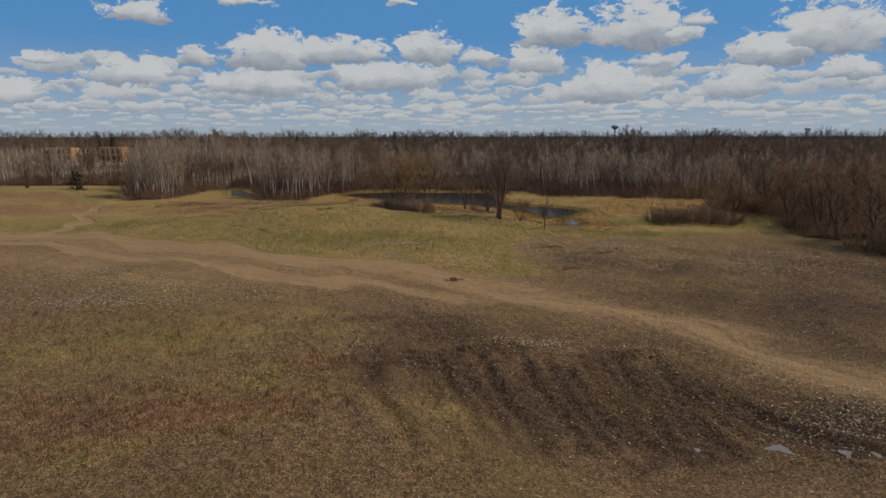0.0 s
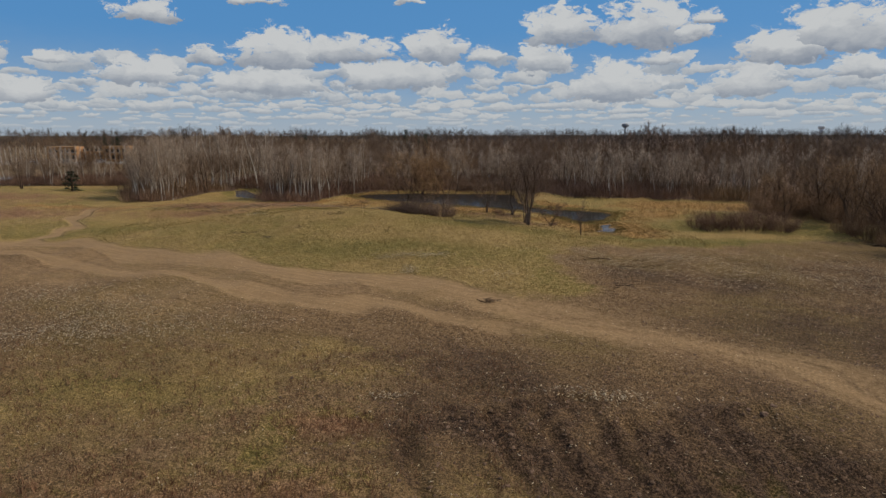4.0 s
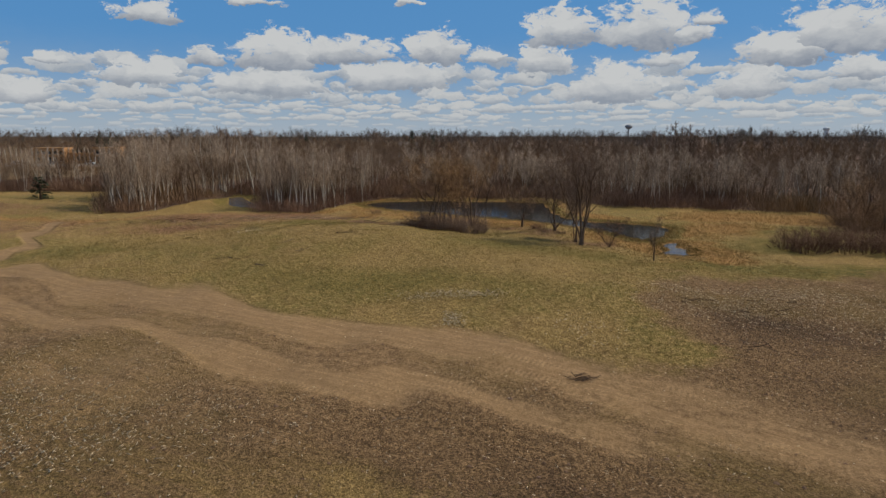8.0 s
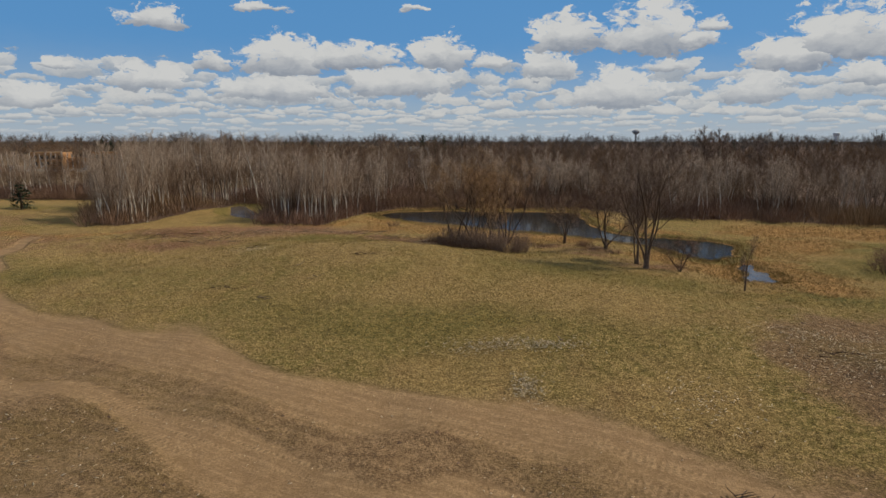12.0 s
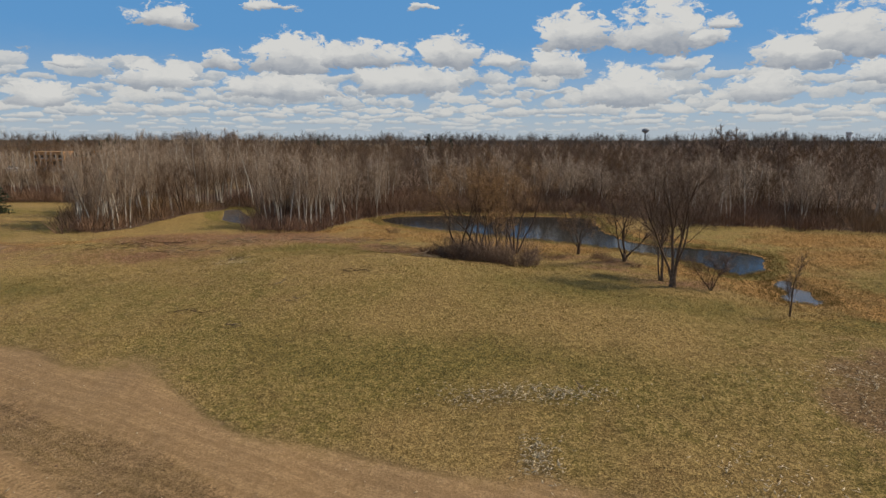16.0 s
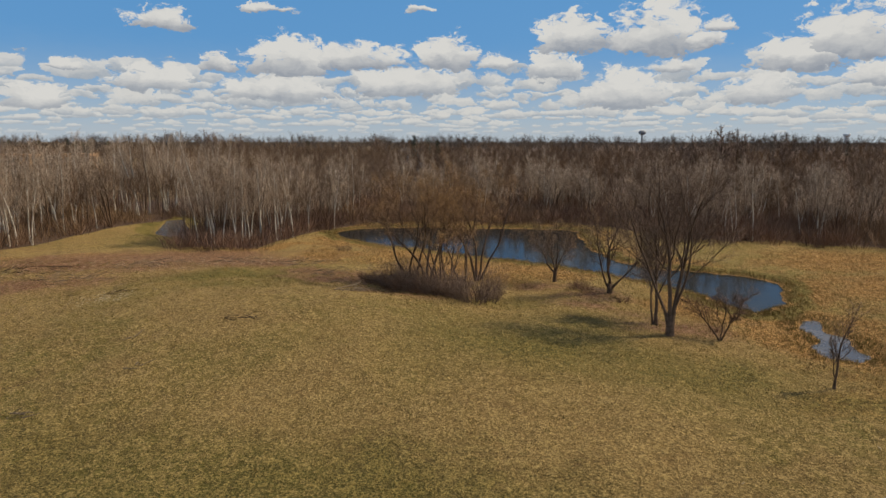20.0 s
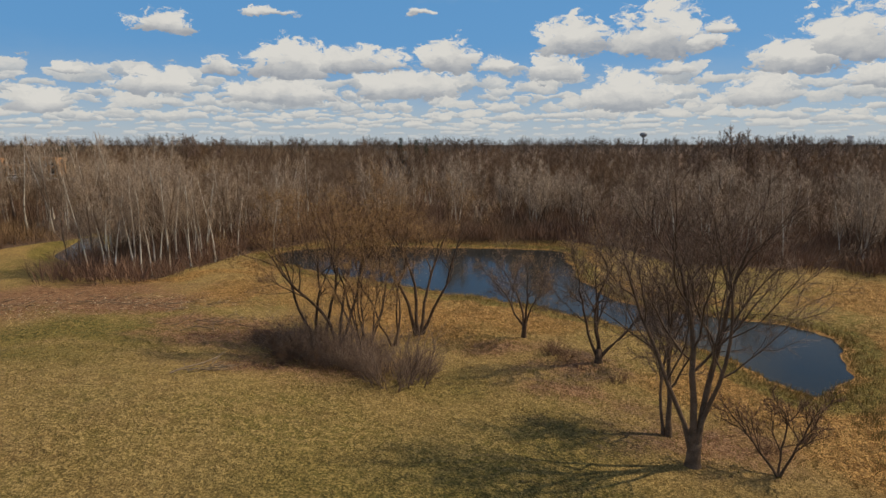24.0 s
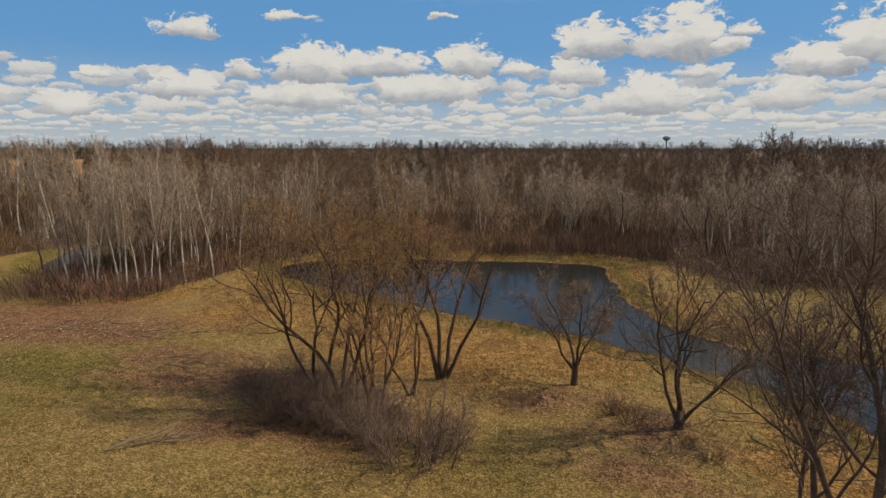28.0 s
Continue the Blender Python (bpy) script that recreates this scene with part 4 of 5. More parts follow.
def aspen_row(count, x0, x1, deep, tall=(0.85, 1.2)):
    for _ in range(count):
        for _ in range(30):
            x = rng.uniform(x0, x1)
            y = float(wood_edge(x)) + 1 + deep * rng.random() ** 1.5
            if clear_of(x, y) and all(math.hypot(x - a, y - b) > 0.8 for a, b in spots):
                break
        spots.append((x, y))
        ob = copy_thing(rng.choice(ASPENS), Matrix())
        s = rng.uniform(*tall)
        stand(ob, x, y, rng.uniform(0, 6.28), s)
        ob.rotation_euler.x, ob.rotation_euler.y = rng.gauss(0, 0.04), rng.gauss(0, 0.04)
        tagged(ob, "slender bare aspen with pale trunk at the wood's edge", "tree", "aspens at the wood's edge")


aspen_row(85, -72, -54, 24, (0.8, 1.1))
aspen_row(72, -41, -24, 22, (0.76, 1.05))
aspen_row(30, -128, -98, 12, (0.68, 0.95))
aspen_row(30, -97, -72, 16, (0.5, 0.75))
aspen_row(38, 22, 64, 24, (0.65, 0.95))
for i in range(43):
    ob = copy_thing(rng.choice(ASPENS), Matrix())
    stand(ob, rng.uniform(-80, -50), rng.uniform(160, 184), rng.uniform(0, 6.28), rng.uniform(1.05, 1.24))
    tagged(ob, "tall bare aspen with pale trunk inside the wood", "tree", "aspens inside the wood")
for ob in ASPENS:
    for o in (*ob.children_recursive, ob):
        bpy.data.objects.remove(o)


# ---- the woods behind ----
def low_tree(seed, twigs, width, high, limbs=12, spread_=0.3, stout=0.05):
    """A cheap bare tree as arrays: trunk and limbs, twigs that fill a rounded crown."""
    rng = random.Random(seed)
    wood, fine = Wood(), Wood()
    lean = Vector((rng.uniform(-0.1, 0.1), rng.uniform(-0.1, 0.1), 1)).normalized()
    wide, mid, tall = high * spread_ * rng.uniform(0.85, 1.2), high * rng.uniform(0.56, 0.66), 0.4 * high
    bend = Vector((rng.uniform(-1, 1), rng.uniform(-1, 1), 0)) * high * 0.03
    wood.tube([Vector((0, 0, 0)), lean * high * 0.4 + bend, lean * high * 0.82], [stout * 2.4, stout * 1.6, 0.01], 3)
    tips = []
    for i in range(limbs):
        a, up = rng.uniform(0, 6.28), rng.uniform(-0.35, 1.0)
        flat = math.sqrt(max(0.05, 1 - up * up))
        q = lean * mid + Vector((math.cos(a) * flat * wide, math.sin(a) * flat * wide, up * tall)) * rng.uniform(0.6, 0.9)
        t = min(0.75, max(0.15, (q.z - high * 0.24) / high))
        p = lean * high * t + bend * (1 - abs(t - 0.4) / 0.4 if t < 0.8 else 0)
        m = p.lerp(q, 0.5) - Vector((0, 0, 0.025 * high))
        wood.tube([p, m, q], [stout, stout * 0.65, 0.01], 3)
        tips += [(m, q), (m, q), (p, m)]

    def sliver(at, end, w):
        side = (end - at).orthogonal().normalized()
        side.rotate(Matrix.Rotation(rng.uniform(0, 6.28), 3, (end - at).normalized()).to_quaternion())
        b = len(fine.v)
        fine.v += [at - side * w, at + side * w, end]
        fine.f.append((b, b + 1, b + 2))

    for i in range(twigs // 5):
        p, q = rng.choice(tips)
        at = p.lerp(q, rng.uniform(0.1, 1.0))
        out = (at - lean * high * 0.35).normalized()
        d = (out + Vector((rng.gauss(0, 0.45), rng.gauss(0, 0.45), rng.gauss(0.25, 0.35)))).normalized()
        end = at + d * high * rng.uniform(0.09, 0.17)
        sliver(at, end, width * 0.4)
        for _ in range(4):
            s = at.lerp(end, rng.uniform(0.2, 1.0))
            e = (d + Vector((rng.gauss(0, 0.5), rng.gauss(0, 0.5), rng.gauss(0.1, 0.4)))).normalized()
            sliver(s, s + e * high * rng.uniform(0.04, 0.09), width * 0.28)
    return wood.arrays(), fine.arrays()


def scatter(name, kinds, places, mats, label):
    """Joins many turned and sized copies of cheap trees into one object a material."""
    for part_i, suffix in enumerate(("trunks", "twigs")):
        vs, fs, base = [], [], 0
        for i, (x, y, z, s, a) in enumerate(places):
            v, f = kinds[i % len(kinds)][part_i]
            c, n = math.cos(a) * s, math.sin(a) * s
            w = np.stack([v[:, 0] * c - v[:, 1] * n + x, v[:, 0] * n + v[:, 1] * c + y, v[:, 2] * s + z], -1)
            vs.append(w), fs.append(f + base)
            base += len(v)
        ob = big_mesh(f"{name}_{suffix}", np.concatenate(vs), np.concatenate(fs), mats[part_i])
        tagged(ob, label + (", trunks and limbs" if part_i == 0 else ", fine twigs"), "woods", kind="stuff")


def open_land(x, y):
    """Fields without trees in the distance."""
    return (x < -78) & (y > 186) & (y < 375 - 0.55 * (x + 200)) & (x > -300)


def swell(x, y):
    """Stands of taller and lower trees."""
    return 1 + 0.09 * np.sin(x / 23 + 1.3) * np.sin(y / 31) + 0.08 * np.sin(x / 61 + y / 47 + 2.0) + 0.06 * np.sin(x / 11 - y / 140)


# taller stands on the skyline: azimuth, half width (degrees), how much taller
SKYLINE = [(-23.3, 2.0, 0.8), (-20.0, 1.0, 0.5), (-7.3, 1.4, 0.75), (-13.5, 1.0, 0.4), (-0.7, 1.8, 0.5), (5.1, 1.4, 0.5), (9.5, 1.0, 0.4), (23.8, 1.4, 0.6), (28.0, 0.8, 0.5), (-29.5, 1.6, 0.4), (-34, 1.5, 0.3), (17, 0.8, 0.4), (31.5, 1.0, 0.5)]


def woods(y_deep0, y_deep1, pitch, seed, limit=4000):
    r = np.random.RandomState(seed)
    half = 0.85 * (y_deep1 + 140)
    n = int(2 * half * (y_deep1 - y_deep0) / pitch**2)
    x, d = r.uniform(-half, half, n), r.uniform(y_deep0, y_deep1, n)
    y = wood_edge(x) + d
    keep = (np.abs(x) < 0.82 * y + 15) & ~open_land(x, y)
    keep &= inside_by(x, y, SLOUGH_LINE) < -1.5
    x, y = x[keep][:limit], y[keep][:limit]
    near_pond = (x > -22) & (x < 62)
    size = r.uniform(0.75, 1.12, len(x)) * swell(x, y) * np.where(near_pond, np.clip(0.42 + (y - wood_edge(x)) / 55, 0.42, 1.0), 1.0)
    if y_deep0 > 300:
        size *= r.choice([0.8, 0.95, 1.0, 1.05, 1.3], len(x), p=[0.2, 0.3, 0.25, 0.2, 0.05]) * (1 + 0.08 * np.sin(x / 17 + y / 90) * np.sin(x / 41))
        way, far = np.degrees(np.arctan2(x, y)), np.hypot(x, y)
        size *= np.interp(way, [-30, -8, 12, 34], [0.72, 0.8, 0.9, 0.9])
        for mid, wide, more in SKYLINE:
            size *= 1 + more * np.exp(-(((way - mid) / wide) ** 2)) * (far < 1100)
    return np.stack([x, y, height(x, y) - 0.1, size, r.uniform(0, 6.28, len(x))], -1)


near_kinds = [low_tree(i, 620, 0.045, 8.2 + 0.6 * (i % 4), 12, (0.2, 0.27, 0.32, 0.24)[i % 4], 0.024) for i in range(8)]
mid_kinds = [low_tree(20 + i, 420, 0.075, 9.2 + 0.8 * (i % 3), 8, (0.24, 0.32, 0.36, 0.28)[i % 4], 0.035) for i in range(8)]
far_kinds = [low_tree(40 + i, 340, 0.18, 10.6 + 0.8 * (i % 3), 6, (0.4, 0.5, 0.45, 0.36)[i % 4], 0.12) for i in range(8)]
scatter("woods_near", near_kinds, woods(2, 75, 3.5, 1), (WOODS_TRUNK, WOODS_TWIG), "bare grey-brown woods behind the pond")
scatter("woods_mid", mid_kinds, woods(75, 330, 7.5, 2), (WOODS_TRUNK, WOODS_TWIG), "bare woods farther off")


def skyline():
    """Crowns of the farthest stands that rise over the rest, in uneven groups."""
    r = np.random.RandomState(17)
    way = np.radians(np.arange(-41, 41, 0.2) + r.uniform(-0.1, 0.1, 410))
    far = r.uniform(480, 950, 410)
    deg = np.degrees(way)
    rise = 0.27 + 0.12 * np.sin(deg * 0.9 + 1) * np.sin(deg * 0.37) + 0.09 * np.sin(deg * 2.3) * np.sin(deg * 0.71 + 2) + r.uniform(-0.1, 0.1, 410)
    rise += sum(0.28 * more * np.exp(-(((deg - mid) / wide) ** 2)) for mid, wide, more in SKYLINE)
    x, y = far * np.sin(way), far * np.cos(way)
    z = height(x, y)
    tall = 13.4 - z + far * np.tan(np.radians(rise))
    return np.stack([x, y, z - 0.1, tall / 11.2, r.uniform(0, 6.28, 410)], -1)


sky_kinds = [low_tree(60 + i, 800, 0.085, 10.6 + 0.8 * (i % 3), 16, (0.42, 0.5, 0.46, 0.38)[i % 4], 0.05) for i in range(6)]
scatter("skyline", sky_kinds, skyline(), (FAR_TWIG, FAR_TWIG), "bare tree crowns along the far skyline")
scatter("woods_far", far_kinds, woods(330, 1900, 26, 3, 6000), (FAR_TWIG, FAR_TWIG), "dark treeline of bare woods on the horizon")


def low_bush(seed, blades, high, wide):
    rng, fine = random.Random(seed), Wood()
    for _ in range(blades):
        a, r = rng.uniform(0, 6.28), wide * math.sqrt(rng.random()) * 0.5
        p = Vector((math.cos(a) * r, math.sin(a) * r, 0))
        q = p * 1.7 + Vector((rng.gauss(0, 0.15), rng.gauss(0, 0.15), 1)) * high * rng.uniform(0.45, 1.1)
        for _ in range(3):
            s = rng.uniform(0, 0.7)
            at, end = p.lerp(q, s), q + Vector((rng.gauss(0, 0.4), rng.gauss(0, 0.4), rng.gauss(0, 0.25))) * high * 0.35
            side = (end - at).cross(Vector((rng.gauss(0, 1), rng.gauss(0, 1), 0.1))).normalized() * 0.022
            b = len(fine.v)
            fine.v += [at - side, at + side, end]
            fine.f.append((b, b + 1, b + 2))
    return fine.arrays(), fine.arrays()


def undergrowth():
    r, out = np.random.RandomState(8), []
    x = r.uniform(-125, 75, 2400)
    y = wood_edge(x) - 2.0 + 34 * r.rand(2400) ** 1.3
    keep = (inside_by(x, y, SLOUGH_LINE) < -0.7) & (inside_by(x, y, POND_LINE) < -2)
    x, y = x[keep], y[keep]
    size = r.uniform(0.6, 1.4, len(x)) * np.where(x > 18, 1.25, 1.15)
    return np.stack([x, y, height(x, y) - 0.05, size, r.uniform(0, 6.28, len(x))], -1)


kinds = [low_bush(i, 26, 1.9, 2.0) for i in range(6)]
vs, fs, base = [], [], 0
for i, (x, y, z, s, a) in enumerate(undergrowth()):
    v, f = kinds[i % 6][0]
    c, n = math.cos(a) * s, math.sin(a) * s
    vs.append(np.stack([v[:, 0] * c - v[:, 1] * n + x, v[:, 0] * n + v[:, 1] * c + y, v[:, 2] * s + z], -1))
    fs.append(f + base)
    base += len(v)
tagged(big_mesh("undergrowth", np.concatenate(vs), np.concatenate(fs), THICKET), "reddish-brown undergrowth along the wood's edge", "undergrowth", kind="stuff")


# ---- far things ----
def spruce(high, wide, seed, name="spruce_tree"):
    """A dark conifer: trunk, and a crown of drooping needle sprays."""
    root, rng = new(name), random.Random(seed)
    stem, spray = Wood(), Wood()
    stem.tube([Vector((0, 0, 0)), Vector((0, 0, high * 0.5)), Vector((0, 0, high))], [wide * 0.05, wide * 0.035, 0.02], 7)
    rings = max(9, int(high * 1.6))
    for i in range(rings):
        t = 0.06 + 0.92 * i / rings
        reach = wide * 0.5 * (1 - t) ** 0.75 * rng.uniform(0.8, 1.15)
        for j in range(9):
            a = rng.uniform(0, 6.28)
            out = Vector((math.cos(a), math.sin(a), 0))
            at = Vector((0, 0, high * t))
            end = at + out * reach * rng.uniform(0.7, 1.15) + Vector((0, 0, rng.uniform(-0.1, 0.2) * reach))
            for _ in range(7):
                s = rng.uniform(0.15, 1.0)
                p = at.lerp(end, s)
                d = (out + Vector((rng.gauss(0, 0.6), rng.gauss(0, 0.6), rng.gauss(0.1, 0.35)))).normalized()
                side = d.cross(Vector((rng.gauss(0, 0.5), rng.gauss(0, 0.5), 1))).normalized()
                long, half = 0.12 * wide * rng.uniform(0.7, 1.4), 0.03 * wide
                b = len(spray.v)
                spray.v += [p - side * half, p + side * half, p + d * long]
                spray.f.append((b, b + 1, b + 2))
    big_part("trunk", [stem], BARK_DARK, root)
    big_part("crown", [spray], NEEDLES, root)
    return root


tagged(stand(spruce(4.4, 4.6, 4, "pine_tree"), -80.5, 134), "low bushy dark green pine alone in the grass", "tree")
for i, (x, y, high, wide) in enumerate([(-25, 322, 16, 5.5), (-15, 326, 14, 5), (-20, 340, 15, 5.5), (-206, 385, 13, 6), (-213, 392, 11.5, 5), (-221, 398, 12, 5)]):
    tagged(stand(spruce(high, wide, 50 + i), x, y), "dark green spruce rising among bare trees", "tree")
FAR_SPRUCE = spruce(14.5, 7, 70)
tagged(stand(FAR_SPRUCE, -330, 560), "dark green spruce on the skyline", "tree", "spruces on the skyline")
for i, (x, y, s) in enumerate([(-322, 566, 0.9), (-312, 560, 1.0), (-300, 566, 0.92), (-352, 556, 0.95), (-380, 560, 1.0), (-170, 620, 0.95), (-150, 640, 1.0), (260, 640, 0.95), (330, 600, 0.9)]):
    ob = copy_thing(FAR_SPRUCE, Matrix())
    stand(ob, x, y, i * 1.1, s)

# tall bare trees over the skyline
TALL = dict(MAPLE, kids=[8, 6, 5, 5], sides=[6, 4, 3, 3, 3], segs=[7, 5, 3, 2, 1], least=[0.1, 0.08, 0.06, 0.05, 0.045])
SKY_TREE = tree_thing("skyline_tree", [((0, 0, 0), (0, 0, 1), 13.4, 0.36), ((0.5, 0, 0), (0.2, 0, 1), 12, 0.3)], TALL, 61, BARK_DARK, TWIG_GREY, 3, 0.0, False)
tagged(stand(SKY_TREE, 72, 241), "tall bare tree standing above the woods", "tree", "tall trees above the woods")
for i, (x, y, s) in enumerate([(79, 246, 0.95), (66, 248, 0.85), (92, 244, 0.85), (-135, 380, 1.0), (-142, 386, 1.05), (-126, 392, 0.95), (-52, 400, 0.95), (150, 330, 0.9)]):
    stand(copy_thing(SKY_TREE, Matrix()), x, y, i * 2.1, s)


def ring_mesh(name, profile, sides, mat, parent):
    """A turned shape from rows of radius and height."""
    v = [(r * math.cos(2 * math.pi * s / sides), r * math.sin(2 * math.pi * s / sides), z) for r, z in profile for s in range(sides)]
    f = [(i * sides + s, i * sides + (s + 1) % sides, (i + 1) * sides + (s + 1) % sides, (i + 1) * sides + s) for i in range(len(profile) - 1) for s in range(sides)]
    return mesh_object(name, v, f, mat, parent)


tower = new("water_tower")
ring_mesh("column", [(3.2, 0), (2.2, 6), (2.0, 26), (2.6, 28)], 16, PAINT_GREY, tower)
ring_mesh("tank", [(2.4, 27.5), (6, 29.5), (9.2, 32.5), (10, 35), (9.4, 37.5), (6.5, 39.6), (2, 40.6), (0.02, 40.8)], 24, PAINT_GREY, tower)
stand(tower, 482, 1735)
tagged(tower, "grey water tower with a rounded tank on the horizon", "water tower")
tower = new("water_tower")
ring_mesh("column", [(6.6, 0), (5.4, 16), (5.6, 24)], 20, PAINT_WHITE, tower)
ring_mesh("tank", [(5.6, 24), (8.2, 26), (8.4, 31), (8.0, 31.6), (0.02, 32.6)], 24, PAINT_WHITE, tower)
stand(tower, 1010, 1716)
tagged(tower, "pale broad water tower on the horizon", "water tower")


def box(name, x0, y0, z0, x1, y1, z1, mat, parent, label="", bevel=0.0):
    bm = bmesh.new()
    bmesh.ops.create_cube(bm, size=1.0)
    bmesh.ops.scale(bm, vec=(x1 - x0, y1 - y0, z1 - z0), verts=bm.verts)
    bmesh.ops.translate(bm, vec=((x0 + x1) / 2, (y0 + y1) / 2, (z0 + z1) / 2), verts=bm.verts)
    if bevel:
        bmesh.ops.bevel(bm, geom=bm.edges[:], offset=bevel, segments=2, affect="EDGES")
    me = bpy.data.meshes.new(name)
    bm.to_mesh(me)
    bm.free()
    me.materials.append(mat)
    ob = new(name, me)
    ob.parent = parent
    return tagged(ob, label)


def long_building(long, deep, high, bays):
    """Flat-roofed brick building with a row of bays: piers, recessed dark windows, cornice."""
    root = new("school_building")
    box("wall", 0, 0.5, 0, long, deep, high, BRICK, root)
    step_ = long / bays
    for i in range(bays):
        x = i * step_
        box("pier", x - 0.35, 0, 0, x + 0.35, 0.52, high - 1.4, BRICK, root)
        for z in (1.0, 4.3):
            w = box("window", x + 0.7, 0.42, z, x + step_ - 0.7, 0.56, z + 2.0, DARK_GLASS, root, "dark recessed window")
            box("sill", x + 0.55, 0.25, z - 0.18, x + step_ - 0.55, 0.5, z - 0.03, PAINT_WHITE, w)
    box("pier", long - 0.35, 0, 0, long + 0.35, 0.52, high - 1.4, BRICK, root)
    box("cornice", -0.5, -0.25, high - 1.4, long + 0.5, deep + 0.2, high + 0.1, BRICK, root, "plain orange-brown parapet band")
    return root


def set_at(ob, x, y, turn):
    ob.matrix_basis = pose(x, y, ground_z(x, y), 0, 0, turn)
    return ob


tagged(set_at(long_building(13, 9, 7.2, 5), -204.5, 316, 8), "orange-brown flat-roofed building with dark windows beyond the road", "building")
tagged(set_at(long_building(10.5, 9, 7.4, 4), -177.5, 319, 8), "orange-brown flat-roofed wing with a row of windows", "building")
tagged(set_at(long_building(12, 7, 4.6, 6), -190.8, 322, 4), "low brick wing joining two taller blocks", "building")

house = new("house")
box("wall", -5, -4, 0, 5, 4, 7.2, PAINT_GREY, house)
mesh_object("roof", [(-5.5, -4.6, 7.0), (5.5, -4.6, 7.0), (5.5, 4.6, 7.0), (-5.5, 4.6, 7.0), (-5.5, 0, 9.8), (5.5, 0, 9.8)],
            [(0, 1, 5, 4), (2, 3, 4, 5), (0, 4, 3), (1, 2, 5), (3, 2, 1, 0)], SHINGLE, house, "grey shingle gable roof", smooth=False)
for i in range(3):
    box("window", -3.8 + 2.8 * i, -4.06, 4.6, -2.4 + 2.8 * i, -3.98, 6.2, DARK_GLASS, house)
tagged(set_at(house, -27, 331, 8), "pale house with a dark roof among far trees", "house")

# road across the far field
ROAD = [(-330, 252), (-270, 270), (-205, 290), (-154, 296), (-110, 320), (-85, 362)]
v, f = [], []
for i, (x, y) in enumerate(ROAD):
    a, b = ROAD[max(i - 1, 0)], ROAD[min(i + 1, len(ROAD) - 1)]
    d = Vector((b[0] - a[0], b[1] - a[1])).normalized()
    for s, z in ((-5.2, 0.1), (-4.6, 0.35), (4.6, 0.35), (5.2, 0.1)):
        v.append((x + d.y * s, y - d.x * s, z))
f = [(4 * i + j, 4 * i + j + 1, 4 * i + j + 5, 4 * i + j + 4) for i in range(len(ROAD) - 1) for j in range(3)]
tagged(mesh_object("road", v, f, ASPHALT, smooth=False), "pale paved road across the far field", "road", kind="structure")


def car(paint):
    root = new("car")
    body = box("body", -2.2, -0.9, 0.35, 2.2, 0.9, 0.95, paint, root, bevel=0.14)
    box("cabin", -1.5, -0.8, 0.93, 1.1, 0.8, 1.5, DARK_GLASS, root, "dark car windows", 0.16)
    box("roof", -1.25, -0.76, 1.48, 0.8, 0.76, 1.56, paint, root, bevel=0.03)
    for x in (-1.4, 1.4):
        for y in (-0.86, 0.86):
            w = new("wheel", bpy.data.meshes.new("wheel"))
            bm = bmesh.new()
            bmesh.ops.create_cone(bm, cap_ends=True, segments=16, radius1=0.34, radius2=0.34, depth=0.22, matrix=pose(x, y, 0.34, 90, 0, 0))
            bm.to_mesh(w.data)
            bm.free()
            w.data.materials.append(RUBBER)
            w.parent = root
    return root


for x, y, paint, word in [(-196, 291.5, PAINT_WHITE, "white"), (-214, 287.5, PAINT_RED, "red"), (-166, 295, PAINT_WHITE, "white"), (-181, 293.3, PAINT_GREY, "grey")]:
    c = car(paint)
    c.matrix_basis = pose(x, y, 0.36, 0, 0, 9)
    tagged(c, f"{word} car on the far road", "car")
AVENUE = tree_thing("poplar_tree", [((0, 0, 0), (0, 0, 1), 7.5, 0.22)], dict(ASPEN, kids=[9, 4, 4], least=[0.12, 0.06, 0.045, 0.04]), 300, BARK_PALE, TWIG_PALE, 2, 0.0, False)
tagged(stand(AVENUE, -226, 306), "pale-trunked bare tree in a roadside row", "tree", "roadside row of trees")
for i in range(1, 30):
    stand(copy_thing(AVENUE, Matrix()), -226 + 2.3 * i, 306 + 0.25 * i, i * 2.0, 0.9 + 0.2 * ((i * 37) % 10) / 10)
PLAIN_TREE = tree_thing("field_tree", [((0, 0, 0), (0.1, 0, 1), 7.2, 0.16), ((0.3, 0, 0), (0.3, 0, 1), 6.5, 0.13), ((-0.2, 0, 0), (-0.2, 0, 1), 6.6, 0.13)], dict(MAPLE, kids=[6, 5, 5, 3], least=[0.05, 0.035, 0.022, 0.016, 0.014]), 66, BARK_DARK, TWIG_GREY, 3)
tagged(stand(PLAIN_TREE, -101, 148, 0.0, 0.85), "dark bare tree alone beside a pine", "tree")

# bare trees with open crowns in the front of the woods
OPEN_TREE = tree_thing("open_tree", [((0, 0, 0), (0.1, 0, 1), 7.6, 0.14), ((0.3, 0, 0), (0.35, 0, 1), 6.8, 0.11), ((-0.2, 0, 0), (-0.3, 0.1, 1), 6.9, 0.11)], dict(MAPLE, kids=[6, 6, 5, 3], least=[0.05, 0.035, 0.022, 0.016, 0.014]), 68, BARK_DARK, TWIG_PALE, 3, 0.0, False)
tagged(stand(OPEN_TREE, 16, 159), "dark bare tree with an open crown in the woods", "tree", "open-crowned trees in the woods")
rng = random.Random(91)
